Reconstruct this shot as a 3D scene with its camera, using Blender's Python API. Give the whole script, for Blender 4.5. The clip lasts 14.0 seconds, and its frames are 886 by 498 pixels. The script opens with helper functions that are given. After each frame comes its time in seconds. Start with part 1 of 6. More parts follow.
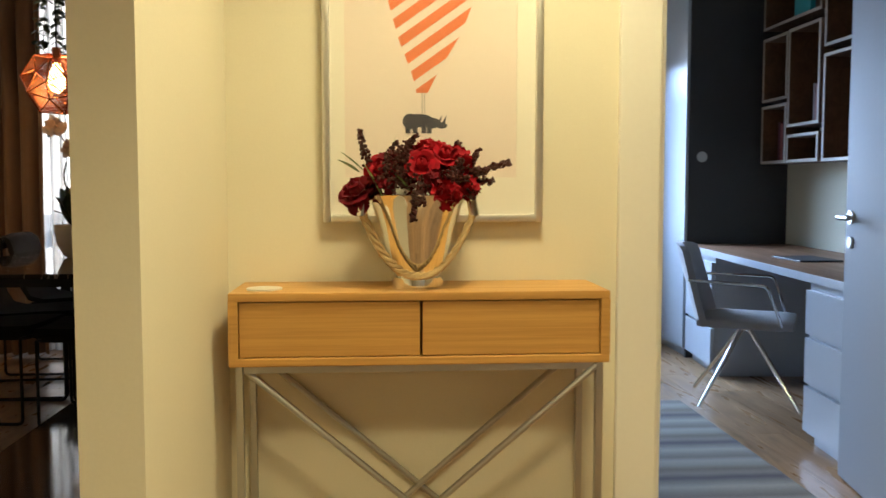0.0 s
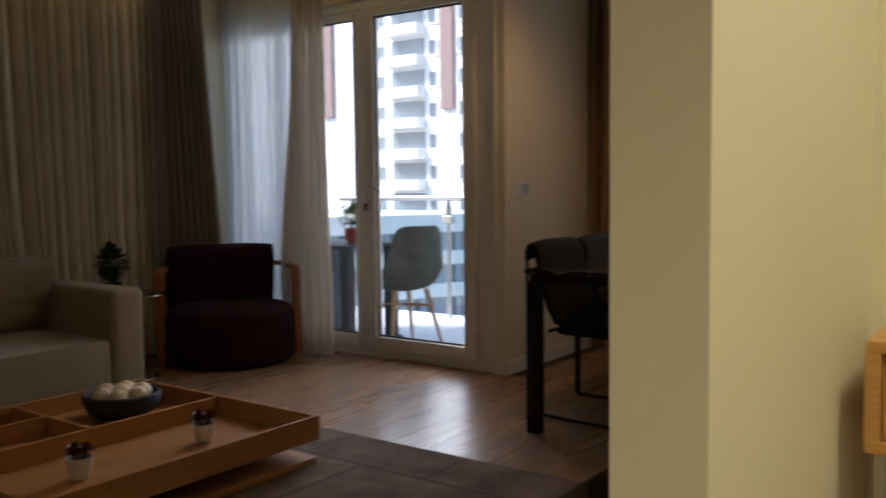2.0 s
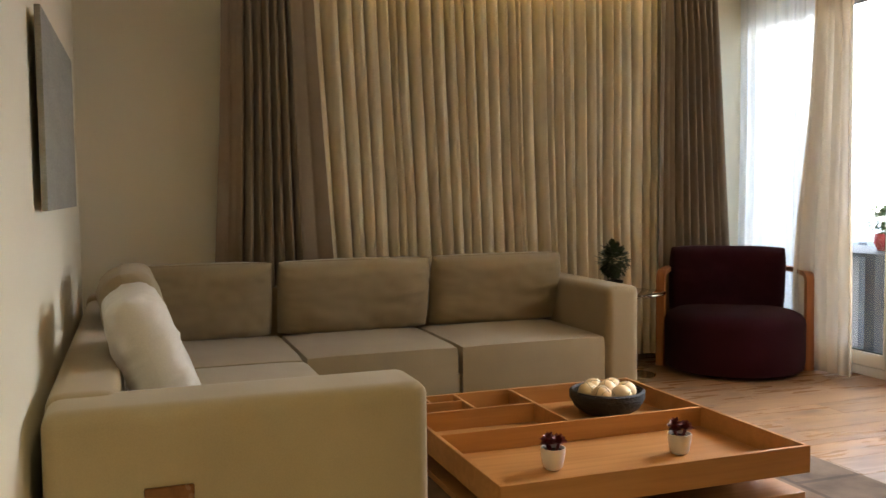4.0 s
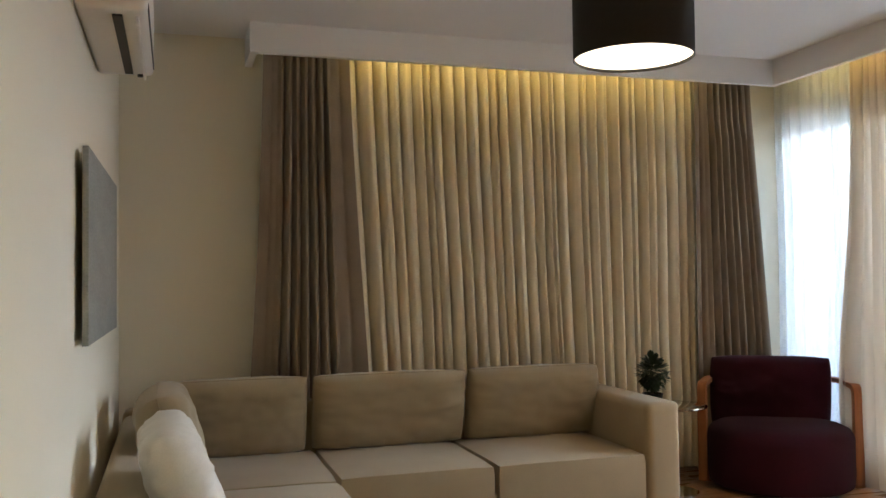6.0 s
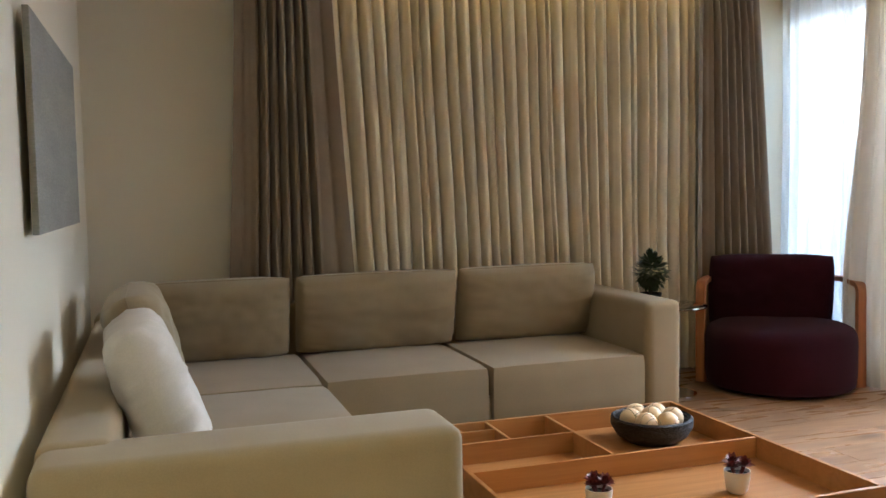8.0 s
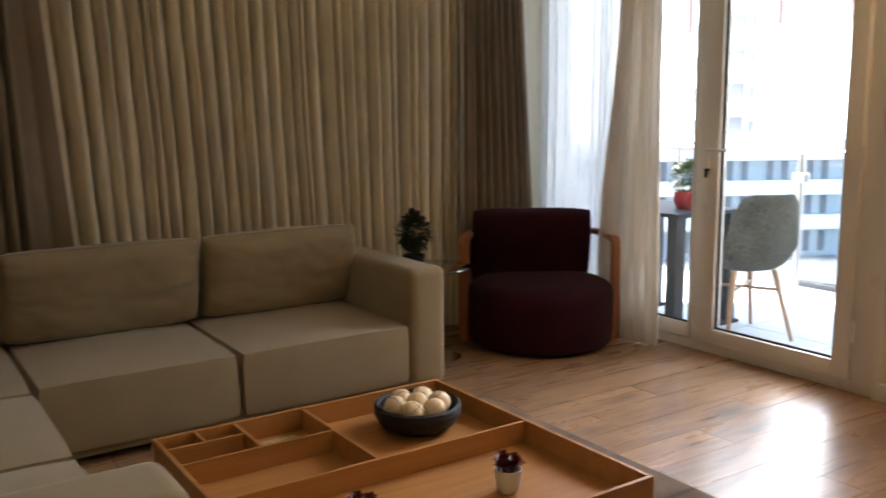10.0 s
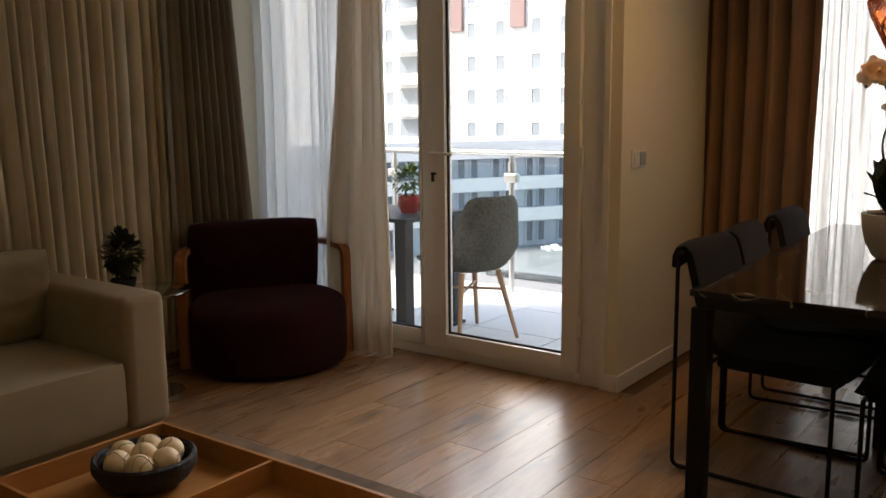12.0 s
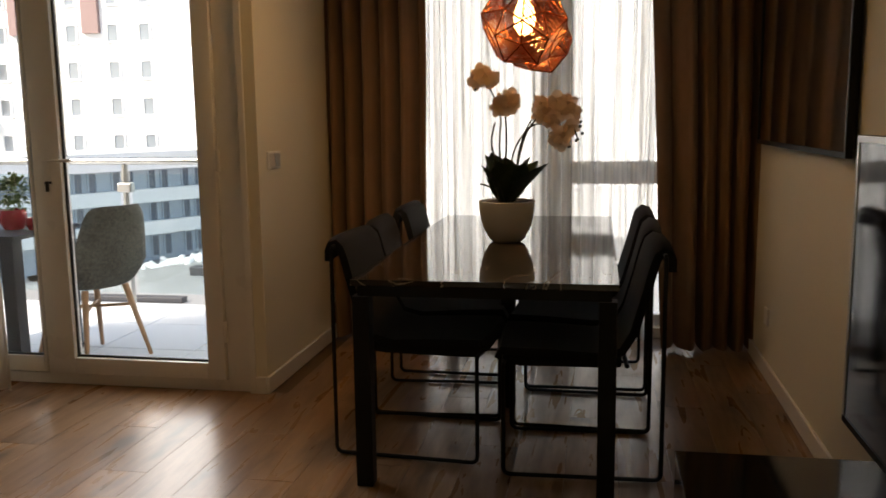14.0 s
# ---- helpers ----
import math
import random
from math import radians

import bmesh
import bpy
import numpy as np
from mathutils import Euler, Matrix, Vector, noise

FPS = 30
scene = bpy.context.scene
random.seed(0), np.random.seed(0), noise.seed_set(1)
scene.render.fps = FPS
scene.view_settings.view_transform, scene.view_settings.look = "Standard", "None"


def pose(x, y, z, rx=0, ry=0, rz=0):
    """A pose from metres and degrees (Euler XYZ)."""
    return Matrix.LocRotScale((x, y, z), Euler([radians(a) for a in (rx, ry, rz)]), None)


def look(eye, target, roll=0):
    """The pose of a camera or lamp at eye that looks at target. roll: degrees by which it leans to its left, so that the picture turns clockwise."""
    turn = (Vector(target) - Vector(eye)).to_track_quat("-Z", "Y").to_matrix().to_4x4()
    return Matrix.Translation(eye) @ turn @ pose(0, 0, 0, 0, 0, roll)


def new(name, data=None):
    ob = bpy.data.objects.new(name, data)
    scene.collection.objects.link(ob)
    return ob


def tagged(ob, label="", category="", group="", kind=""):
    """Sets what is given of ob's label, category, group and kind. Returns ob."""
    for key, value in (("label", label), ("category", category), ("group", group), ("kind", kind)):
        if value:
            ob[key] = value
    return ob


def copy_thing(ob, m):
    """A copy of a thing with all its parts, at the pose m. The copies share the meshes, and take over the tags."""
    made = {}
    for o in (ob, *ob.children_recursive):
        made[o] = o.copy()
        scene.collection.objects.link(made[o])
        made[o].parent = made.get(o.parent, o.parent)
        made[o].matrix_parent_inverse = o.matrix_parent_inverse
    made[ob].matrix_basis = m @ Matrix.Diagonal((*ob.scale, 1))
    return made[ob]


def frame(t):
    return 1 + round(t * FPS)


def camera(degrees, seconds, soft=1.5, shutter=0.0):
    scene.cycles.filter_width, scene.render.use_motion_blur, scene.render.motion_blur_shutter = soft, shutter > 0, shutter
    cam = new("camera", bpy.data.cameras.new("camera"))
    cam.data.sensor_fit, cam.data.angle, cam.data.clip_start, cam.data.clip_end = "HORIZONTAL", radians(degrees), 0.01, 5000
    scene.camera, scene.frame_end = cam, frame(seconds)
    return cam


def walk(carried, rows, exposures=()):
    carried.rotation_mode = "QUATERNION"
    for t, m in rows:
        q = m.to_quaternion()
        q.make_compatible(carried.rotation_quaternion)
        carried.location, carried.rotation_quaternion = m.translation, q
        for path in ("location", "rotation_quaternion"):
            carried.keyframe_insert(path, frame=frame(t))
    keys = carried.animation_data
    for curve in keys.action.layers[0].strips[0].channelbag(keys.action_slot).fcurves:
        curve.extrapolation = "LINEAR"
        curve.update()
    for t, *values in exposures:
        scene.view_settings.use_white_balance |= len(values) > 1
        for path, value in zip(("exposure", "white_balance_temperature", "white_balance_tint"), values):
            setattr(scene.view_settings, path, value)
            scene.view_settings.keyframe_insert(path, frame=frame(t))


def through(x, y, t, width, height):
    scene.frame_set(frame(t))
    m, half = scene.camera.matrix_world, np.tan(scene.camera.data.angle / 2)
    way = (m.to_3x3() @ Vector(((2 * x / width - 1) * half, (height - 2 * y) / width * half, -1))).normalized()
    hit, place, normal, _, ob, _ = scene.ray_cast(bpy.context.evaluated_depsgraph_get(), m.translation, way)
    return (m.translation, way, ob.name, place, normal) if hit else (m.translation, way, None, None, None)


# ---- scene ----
cam = camera(54.0, 14.0, shutter=0.35)
PATH = [
    (0, (-0.081, 0.135, 1.131), (0.062, 2.125, 0.991), -0.0),
    (0.5, (-0.059, 0.323, 1.14), (-0.098, 2.317, 0.995), -0.2),
    (1, (-0.095, 0.475, 1.127), (-0.553, 2.416, 0.984), -0.2),
    (1.5, (-0.149, 0.638, 1.128), (-1.003, 2.44, 0.979), -0.6),
    (2, (-0.18, 0.734, 1.126), (-1.359, 2.342, 0.981), -0.7),
    (2.5, (-0.185, 0.855, 1.134), (-1.671, 2.187, 0.996), -0.9),
    (3, (-0.175, 0.942, 1.133), (-1.892, 1.959, 1.001), -0.7),
    (3.5, (-0.188, 0.975, 1.147), (-2.023, 1.758, 1.006), -0.7),
    (4, (-0.212, 0.989, 1.117), (-2.093, 1.656, 0.986), -0.6),
    (4.2, (-0.21, 1.0, 1.117), (-2.1, 1.642, 0.995), -0.6),
    (6.3, (-0.228, 0.991, 1.27), (-2.137, 1.585, 1.347), -0.7),
    (6.5, (-0.26, 0.994, 1.242), (-2.17, 1.586, 1.285), -0.5),
    (7, (-0.397, 0.99, 1.13), (-2.305, 1.589, 1.089), -0.8),
    (7.2, (-0.425, 0.997, 1.103), (-2.333, 1.594, 1.042), -0.7),
    (9.3, (-0.702, 1.216, 1.313), (-2.52, 1.987, 0.999), -0.5),
    (9.5, (-0.757, 1.25, 1.307), (-2.541, 2.099, 0.994), -0.5),
    (10, (-0.879, 1.259, 1.336), (-2.517, 2.361, 1.02), -0.5),
    (10.5, (-0.965, 1.25, 1.343), (-2.399, 2.608, 1.027), -0.3),
    (11, (-1.012, 1.29, 1.329), (-2.235, 2.841, 1.012), -0.5),
    (11.5, (-1.086, 1.366, 1.351), (-2.268, 2.947, 1.026), -0.7),
    (12, (-1.171, 1.362, 1.34), (-2.348, 2.948, 1.024), -0.6),
    (12.5, (-1.283, 1.312, 1.346), (-2.273, 3.021, 1.031), -0.6),
    (13, (-1.339, 1.266, 1.308), (-2.058, 3.108, 1.009), -0.6),
    (13.5, (-1.339, 1.252, 1.295), (-1.831, 3.168, 1.0), -0.6),
    (14, (-1.351, 1.253, 1.297), (-1.7, 3.199, 0.997), -0.7),
]
EXPOSURES = [(0, 1.68, 6450, 10), (0.5, 1.68, 6450, 10), (1.0, 1.45, 6000, 10), (1.5, 1.0, 5700, 10), (2.0, 1.05, 5800, 10), (2.5, 1.2, 6000, 10), (3.0, 1.85, 6600, 9),
             (3.5, 2.65, 6900, 8), (4.0, 3.05, 6450, 7), (6.5, 3.15, 5600, 5), (7.0, 3.25, 5550, 5), (9.5, 3.15, 5350, 8), (10.0, 2.45, 6250, 9), (10.5, 1.75, 6600, 10),
             (11.0, 1.4, 6700, 10), (12.5, 1.45, 7000, 10), (14.0, 1.3, 7250, 10)]
walk(cam, [(t, look(eye, target, roll)) for t, eye, target, roll in PATH], EXPOSURES)

# ---- world and light ----
world = bpy.data.worlds.new("sky")
scene.world = world
world.use_nodes = True
wn = world.node_tree.nodes
sky = wn.new("ShaderNodeTexSky")
sky.sky_type, sky.sun_disc = "NISHITA", False
sky.sun_elevation, sky.sun_rotation = radians(44.6), radians(219.3)
sky.air_density, sky.dust_density, sky.ozone_density = 1.0, 2.0, 1.0
world.node_tree.links.new(sky.outputs[0], wn["Background"].inputs[0])
wn["Background"].inputs[1].default_value = 0.15

SUN_DIR = Vector((0.45, 0.55, -0.70))


def lamp(name, kind, m, energy, colour, **kw):
    d = bpy.data.lights.new(name, kind)
    d.energy, d.color = energy, colour
    if "size" in kw:
        d.size = kw["size"]
    if "size_y" in kw:
        d.shape, d.size_y = "RECTANGLE", kw["size_y"]
    if "spread" in kw:
        d.spread = radians(kw["spread"])
    if "radius" in kw:
        d.shadow_soft_size = kw["radius"]
    if "cone" in kw:
        d.spot_size, d.spot_blend = radians(kw["cone"]), 0.7
    ob = new(name, d)
    ob.matrix_world = m
    return ob


sun = lamp("sun", "SUN", look((0, 0, 30), Vector((0, 0, 30)) + SUN_DIR), 3.3, (1.0, 0.97, 0.92))
sun.data.angle = radians(12)

WARM = (1.0, 0.865, 0.47)
# daylight standing in the openings
lamp("daylight_balcony", "AREA", look((-3.62, 5.24, 1.2), (-2.75, 2.7, -0.7)), 4.3, (0.97, 0.97, 1.0), size=1.1, size_y=2.0, spread=85)
lamp("daylight_dining", "AREA", look((-1.7, 6.62, 1.3), (-1.7, 3.0, 1.3)), 0.9, (0.90, 0.95, 1.0), size=2.0, size_y=2.3)
lamp("daylight_office", "AREA", look((0.95, 6.42, 1.35), (1.65, 4.5, 0.0)), 26, (0.42, 0.64, 1.0), size=1.5, size_y=1.5, spread=100)
# hall downlights at guessed places; unseen living room spots added to brighten its walls
HALL_SPOTS = [(0.27, 1.70), (0.3, 0.1), (-1.1, 1.3)]
LIVING_FILL_SPOTS = [(-3.7, 1.45), (-2.15, 4.75)]
for x, y in HALL_SPOTS:
    lamp("assumed_downlight_beam", "SPOT", look((x, y, 2.57), (x, y + 0.001, 0)), {0.27: 60, 0.3: 82, -1.1: 4}[x], WARM, radius=0.26 if x > 0 else 0.4, cone=130)
for x, y in LIVING_FILL_SPOTS:
    lamp("assumed_downlight_beam", "SPOT", look((x, y, 2.62), (x, y + 0.001, 0)), 1.0 if y < 3 else 15, (1.0, 0.58, 0.24), radius=0.2, cone=140)

# ---- materials ----


def nodes_of(name):
    m = bpy.data.materials.new(name)
    m.use_nodes = True
    return m, m.node_tree, m.node_tree.nodes["Principled BSDF"]


def mat(name, c, rough=0.6, metal=0.0, vary=0.12, scale=6.0, bump=0.05, fine=60.0, stretch=(1, 1, 1), rand=0.0, sheen=0.0, coat=0.0, spec=0.5, dist=0.004):
    """A surface with variation at two scales, coarse (stains) and fine (grain)."""
    m, t, b = nodes_of(name)
    L = t.links.new
    co = t.nodes.new("ShaderNodeTexCoord")
    mp = t.nodes.new("ShaderNodeMapping")
    mp.inputs["Scale"].default_value = stretch
    L(co.outputs["Object"], mp.inputs[0])
    n1, n2 = t.nodes.new("ShaderNodeTexNoise"), t.nodes.new("ShaderNodeTexNoise")
    n1.inputs["Scale"].default_value, n2.inputs["Scale"].default_value = scale, fine
    n1.inputs["Detail"].default_value, n2.inputs["Detail"].default_value = 3, 2
    L(mp.outputs[0], n1.inputs[0])
    L(mp.outputs[0], n2.inputs[0])
    add = t.nodes.new("ShaderNodeMath")
    add.operation = "MULTIPLY_ADD"
    add.inputs[1].default_value = 0.5
    L(n2.outputs[0], add.inputs[0])
    half = t.nodes.new("ShaderNodeMath")
    half.operation = "MULTIPLY"
    half.inputs[1].default_value = 0.5
    L(n1.outputs[0], half.inputs[0])
    L(half.outputs[0], add.inputs[2])
    ramp = t.nodes.new("ShaderNodeMapRange")
    ramp.inputs[1].default_value, ramp.inputs[2].default_value = 0.25, 0.75
    ramp.inputs[3].default_value, ramp.inputs[4].default_value = 1 - vary, 1 + vary
    L(add.outputs[0], ramp.inputs[0])
    value = ramp.outputs[0]
    if rand:
        info = t.nodes.new("ShaderNodeObjectInfo")
        rr = t.nodes.new("ShaderNodeMapRange")
        rr.inputs[3].default_value, rr.inputs[4].default_value = 1 - rand, 1 + rand
        L(info.outputs["Random"], rr.inputs[0])
        mul = t.nodes.new("ShaderNodeMath")
        mul.operation = "MULTIPLY"
        L(rr.outputs[0], mul.inputs[0])
        L(value, mul.inputs[1])
        value = mul.outputs[0]
    mix = t.nodes.new("ShaderNodeVectorMath")
    mix.operation = "SCALE"
    mix.inputs[0].default_value = c
    L(value, mix.inputs["Scale"])
    L(mix.outputs[0], b.inputs["Base Color"])
    rmap = t.nodes.new("ShaderNodeMapRange")
    rmap.inputs[3].default_value, rmap.inputs[4].default_value = max(0.02, rough - 0.08), min(1, rough + 0.08)
    L(n1.outputs[0], rmap.inputs[0])
    L(rmap.outputs[0], b.inputs["Roughness"])
    b.inputs["Metallic"].default_value = metal
    b.inputs["Specular IOR Level"].default_value = spec
    b.inputs["Sheen Weight"].default_value = sheen
    b.inputs["Coat Weight"].default_value = coat
    if bump:
        bp = t.nodes.new("ShaderNodeBump")
        bp.inputs["Strength"].default_value, bp.inputs["Distance"].default_value = bump, dist
        L(add.outputs[0], bp.inputs["Height"])
        L(bp.outputs[0], b.inputs["Normal"])
    return m


def wood(name, c, dark, rough=0.4, along=0, scale=1.0, rand=0.0, coat=0.0, knots=False, grain=14.0, run=0.7, relief=0.12):
    """Wood grain running along one axis (0, 1, 2)."""
    m, t, b = nodes_of(name)
    L = t.links.new
    co, mp = t.nodes.new("ShaderNodeTexCoord"), t.nodes.new("ShaderNodeMapping")
    st = [grain * scale] * 3
    st[along] = run * scale
    mp.inputs["Scale"].default_value = st
    info = t.nodes.new("ShaderNodeObjectInfo")
    sh = t.nodes.new("ShaderNodeVectorMath")
    sh.operation = "SCALE"
    sh.inputs[0].default_value = (37.0, 51.0, 13.0)
    L(info.outputs["Random"], sh.inputs["Scale"])
    ad = t.nodes.new("ShaderNodeVectorMath")
    L(co.outputs["Object"], ad.inputs[0])
    L(sh.outputs[0], ad.inputs[1])
    L(ad.outputs[0], mp.inputs[0])
    n1, n2 = t.nodes.new("ShaderNodeTexNoise"), t.nodes.new("ShaderNodeTexNoise")
    n1.inputs["Scale"].default_value, n1.inputs["Detail"].default_value, n1.inputs["Distortion"].default_value = 1.3, 5, 1.2
    n2.inputs["Scale"].default_value, n2.inputs["Detail"].default_value = 9.0, 2
    L(mp.outputs[0], n1.inputs[0])
    L(mp.outputs[0], n2.inputs[0])
    mx = t.nodes.new("ShaderNodeMath")
    mx.operation = "MULTIPLY_ADD"
    mx.inputs[1].default_value = 0.35
    L(n2.outputs[0], mx.inputs[0])
    L(n1.outputs[0], mx.inputs[2])
    ramp = t.nodes.new("ShaderNodeValToRGB")
    ramp.color_ramp.elements[0].position, ramp.color_ramp.elements[1].position = 0.42, 0.82
    ramp.color_ramp.elements[0].color, ramp.color_ramp.elements[1].color = (*dark, 1), (*c, 1)
    L(mx.outputs[0], ramp.inputs[0])
    out = ramp.outputs[0]
    if knots:
        k = t.nodes.new("ShaderNodeTexNoise")
        k.inputs["Scale"].default_value, k.inputs["Detail"].default_value = 2.6, 2
        km = t.nodes.new("ShaderNodeMapping")
        ks = [3.2] * 3
        ks[along] = 1.0
        km.inputs["Scale"].default_value = ks
        L(ad.outputs[0], km.inputs[0])
        L(km.outputs[0], k.inputs[0])
        kr = t.nodes.new("ShaderNodeMapRange")
        kr.inputs[1].default_value, kr.inputs[2].default_value = 0.58, 0.74
        kr.inputs[3].default_value, kr.inputs[4].default_value = 1.0, 0.38
        L(k.outputs[0], kr.inputs[0])
        ms = t.nodes.new("ShaderNodeVectorMath")
        ms.operation = "SCALE"
        L(out, ms.inputs[0])
        L(kr.outputs[0], ms.inputs["Scale"])
        out = ms.outputs[0]
    if rand:
        rr = t.nodes.new("ShaderNodeMapRange")
        rr.inputs[3].default_value, rr.inputs[4].default_value = 1 - rand, 1 + rand
        L(info.outputs["Random"], rr.inputs[0])
        ms = t.nodes.new("ShaderNodeVectorMath")
        ms.operation = "SCALE"
        L(out, ms.inputs[0])
        L(rr.outputs[0], ms.inputs["Scale"])
        out = ms.outputs[0]
    L(out, b.inputs["Base Color"])
    rm = t.nodes.new("ShaderNodeMapRange")
    rm.inputs[3].default_value, rm.inputs[4].default_value = rough + 0.1, max(0.05, rough - 0.06)
    L(n1.outputs[0], rm.inputs[0])
    L(rm.outputs[0], b.inputs["Roughness"])
    b.inputs["Coat Weight"].default_value = coat
    bp = t.nodes.new("ShaderNodeBump")
    bp.inputs["Strength"].default_value, bp.inputs["Distance"].default_value = relief, 0.002
    L(mx.outputs[0], bp.inputs["Height"])
    L(bp.outputs[0], b.inputs["Normal"])
    return m


def weave(name, c, rough=0.85, scale=420.0, vary=0.2, sheen=0.3, contrast=0.5, through=0.0, clear=0.0):
    """Woven cloth: crossed threads over soft, larger unevenness; through: how much light passes; clear: open part of the weave."""
    m, t, b = nodes_of(name)
    L = t.links.new
    co = t.nodes.new("ShaderNodeTexCoord")
    waves = []
    for ax in ("X", "Z", "Y"):
        w = t.nodes.new("ShaderNodeTexWave")
        w.bands_direction = ax
        w.inputs["Scale"].default_value, w.inputs["Distortion"].default_value = scale / 20, 1.5
        w.inputs["Detail"].default_value = 1
        L(co.outputs["Object"], w.inputs[0])
        waves.append(w)
    a1, a2 = t.nodes.new("ShaderNodeMath"), t.nodes.new("ShaderNodeMath")
    L(waves[0].outputs[1], a1.inputs[0])
    L(waves[1].outputs[1], a1.inputs[1])
    L(a1.outputs[0], a2.inputs[0])
    L(waves[2].outputs[1], a2.inputs[1])
    n = t.nodes.new("ShaderNodeTexNoise")
    n.inputs["Scale"].default_value, n.inputs["Detail"].default_value = 5.0, 4
    L(co.outputs["Object"], n.inputs[0])
    f = t.nodes.new("ShaderNodeTexNoise")
    f.inputs["Scale"].default_value, f.inputs["Detail"].default_value = scale / 2, 2
    L(co.outputs["Object"], f.inputs[0])
    r1, r2 = t.nodes.new("ShaderNodeMapRange"), t.nodes.new("ShaderNodeMapRange")
    r1.inputs[1].default_value, r1.inputs[2].default_value = 0.3, 0.7
    r1.inputs[3].default_value, r1.inputs[4].default_value = 1 - vary * 0.6, 1 + vary * 0.6
    r2.inputs[1].default_value, r2.inputs[2].default_value = 0.3, 0.7
    r2.inputs[3].default_value, r2.inputs[4].default_value = 1 - vary * contrast, 1 + vary * contrast
    L(n.outputs[0], r1.inputs[0])
    L(f.outputs[0], r2.inputs[0])
    mu = t.nodes.new("ShaderNodeMath")
    mu.operation = "MULTIPLY"
    L(r1.outputs[0], mu.inputs[0])
    L(r2.outputs[0], mu.inputs[1])
    cc = t.nodes.new("ShaderNodeVectorMath")
    cc.operation = "SCALE"
    cc.inputs[0].default_value = c
    L(mu.outputs[0], cc.inputs["Scale"])
    L(cc.outputs[0], b.inputs["Base Color"])
    b.inputs["Roughness"].default_value, b.inputs["Sheen Weight"].default_value = rough, sheen
    b.inputs["Specular IOR Level"].default_value = 0.2
    bp = t.nodes.new("ShaderNodeBump")
    bp.inputs["Strength"].default_value, bp.inputs["Distance"].default_value = 0.06, 0.0006
    L(a2.outputs[0], bp.inputs["Height"])
    L(bp.outputs[0], b.inputs["Normal"])
    if through:
        tl = t.nodes.new("ShaderNodeBsdfTranslucent")
        L(cc.outputs[0], tl.inputs[0])
        ms = t.nodes.new("ShaderNodeMixShader")
        ms.inputs[0].default_value = through
        L(b.outputs[0], ms.inputs[1])
        L(tl.outputs[0], ms.inputs[2])
        out = ms.outputs[0]
        if clear:
            tr, mc = t.nodes.new("ShaderNodeBsdfTransparent"), t.nodes.new("ShaderNodeMixShader")
            vr = t.nodes.new("ShaderNodeMapRange")
            vr.inputs[1].default_value, vr.inputs[2].default_value = 0.35, 0.65
            vr.inputs[3].default_value, vr.inputs[4].default_value = clear * 0.25, clear * 1.75
            vn, vm = t.nodes.new("ShaderNodeTexNoise"), t.nodes.new("ShaderNodeMapping")
            vm.inputs["Scale"].default_value = (2.0, 11.0, 0.22)
            vn.inputs["Scale"].default_value, vn.inputs["Detail"].default_value = 1.6, 3
            L(co.outputs["Object"], vm.inputs[0])
            L(vm.outputs[0], vn.inputs[0])
            L(vn.outputs[0], vr.inputs[0])
            L(vr.outputs[0], mc.inputs[0])
            L(out, mc.inputs[1])
            L(tr.outputs[0], mc.inputs[2])
            out = mc.outputs[0]
        L(out, t.nodes["Material Output"].inputs[0])
    return m


def voile(name, c, clear, trans, spread=0.4, fine=160):
    """Thin curtain cloth: part see-through, part translucent, part plain."""
    m, t, b = nodes_of(name)
    L = t.links.new
    b.inputs["Base Color"].default_value, b.inputs["Roughness"].default_value = (*c, 1), 0.9
    co, w = t.nodes.new("ShaderNodeTexCoord"), t.nodes.new("ShaderNodeTexNoise")
    w.inputs["Scale"].default_value = fine
    mp = t.nodes.new("ShaderNodeMapping")
    mp.inputs["Scale"].default_value = (1, 1, 0.02 if fine < 100 else 0.06)
    L(co.outputs["Object"], mp.inputs[0])
    L(mp.outputs[0], w.inputs[0])
    tl, tr = t.nodes.new("ShaderNodeBsdfTranslucent"), t.nodes.new("ShaderNodeBsdfTransparent")
    tl.inputs[0].default_value = (*c, 1)
    m1, m2 = t.nodes.new("ShaderNodeMixShader"), t.nodes.new("ShaderNodeMixShader")
    m1.inputs[0].default_value = trans
    L(b.outputs[0], m1.inputs[1])
    L(tl.outputs[0], m1.inputs[2])
    r = t.nodes.new("ShaderNodeMapRange")
    r.inputs[1].default_value, r.inputs[2].default_value = 0.3, 0.7
    r.inputs[3].default_value, r.inputs[4].default_value = clear * (1 - spread), clear * (1 + spread)
    L(w.outputs[0], r.inputs[0])
    L(r.outputs[0], m2.inputs[0])
    L(m1.outputs[0], m2.inputs[1])
    L(tr.outputs[0], m2.inputs[2])
    L(m2.outputs[0], t.nodes["Material Output"].inputs[0])
    return m


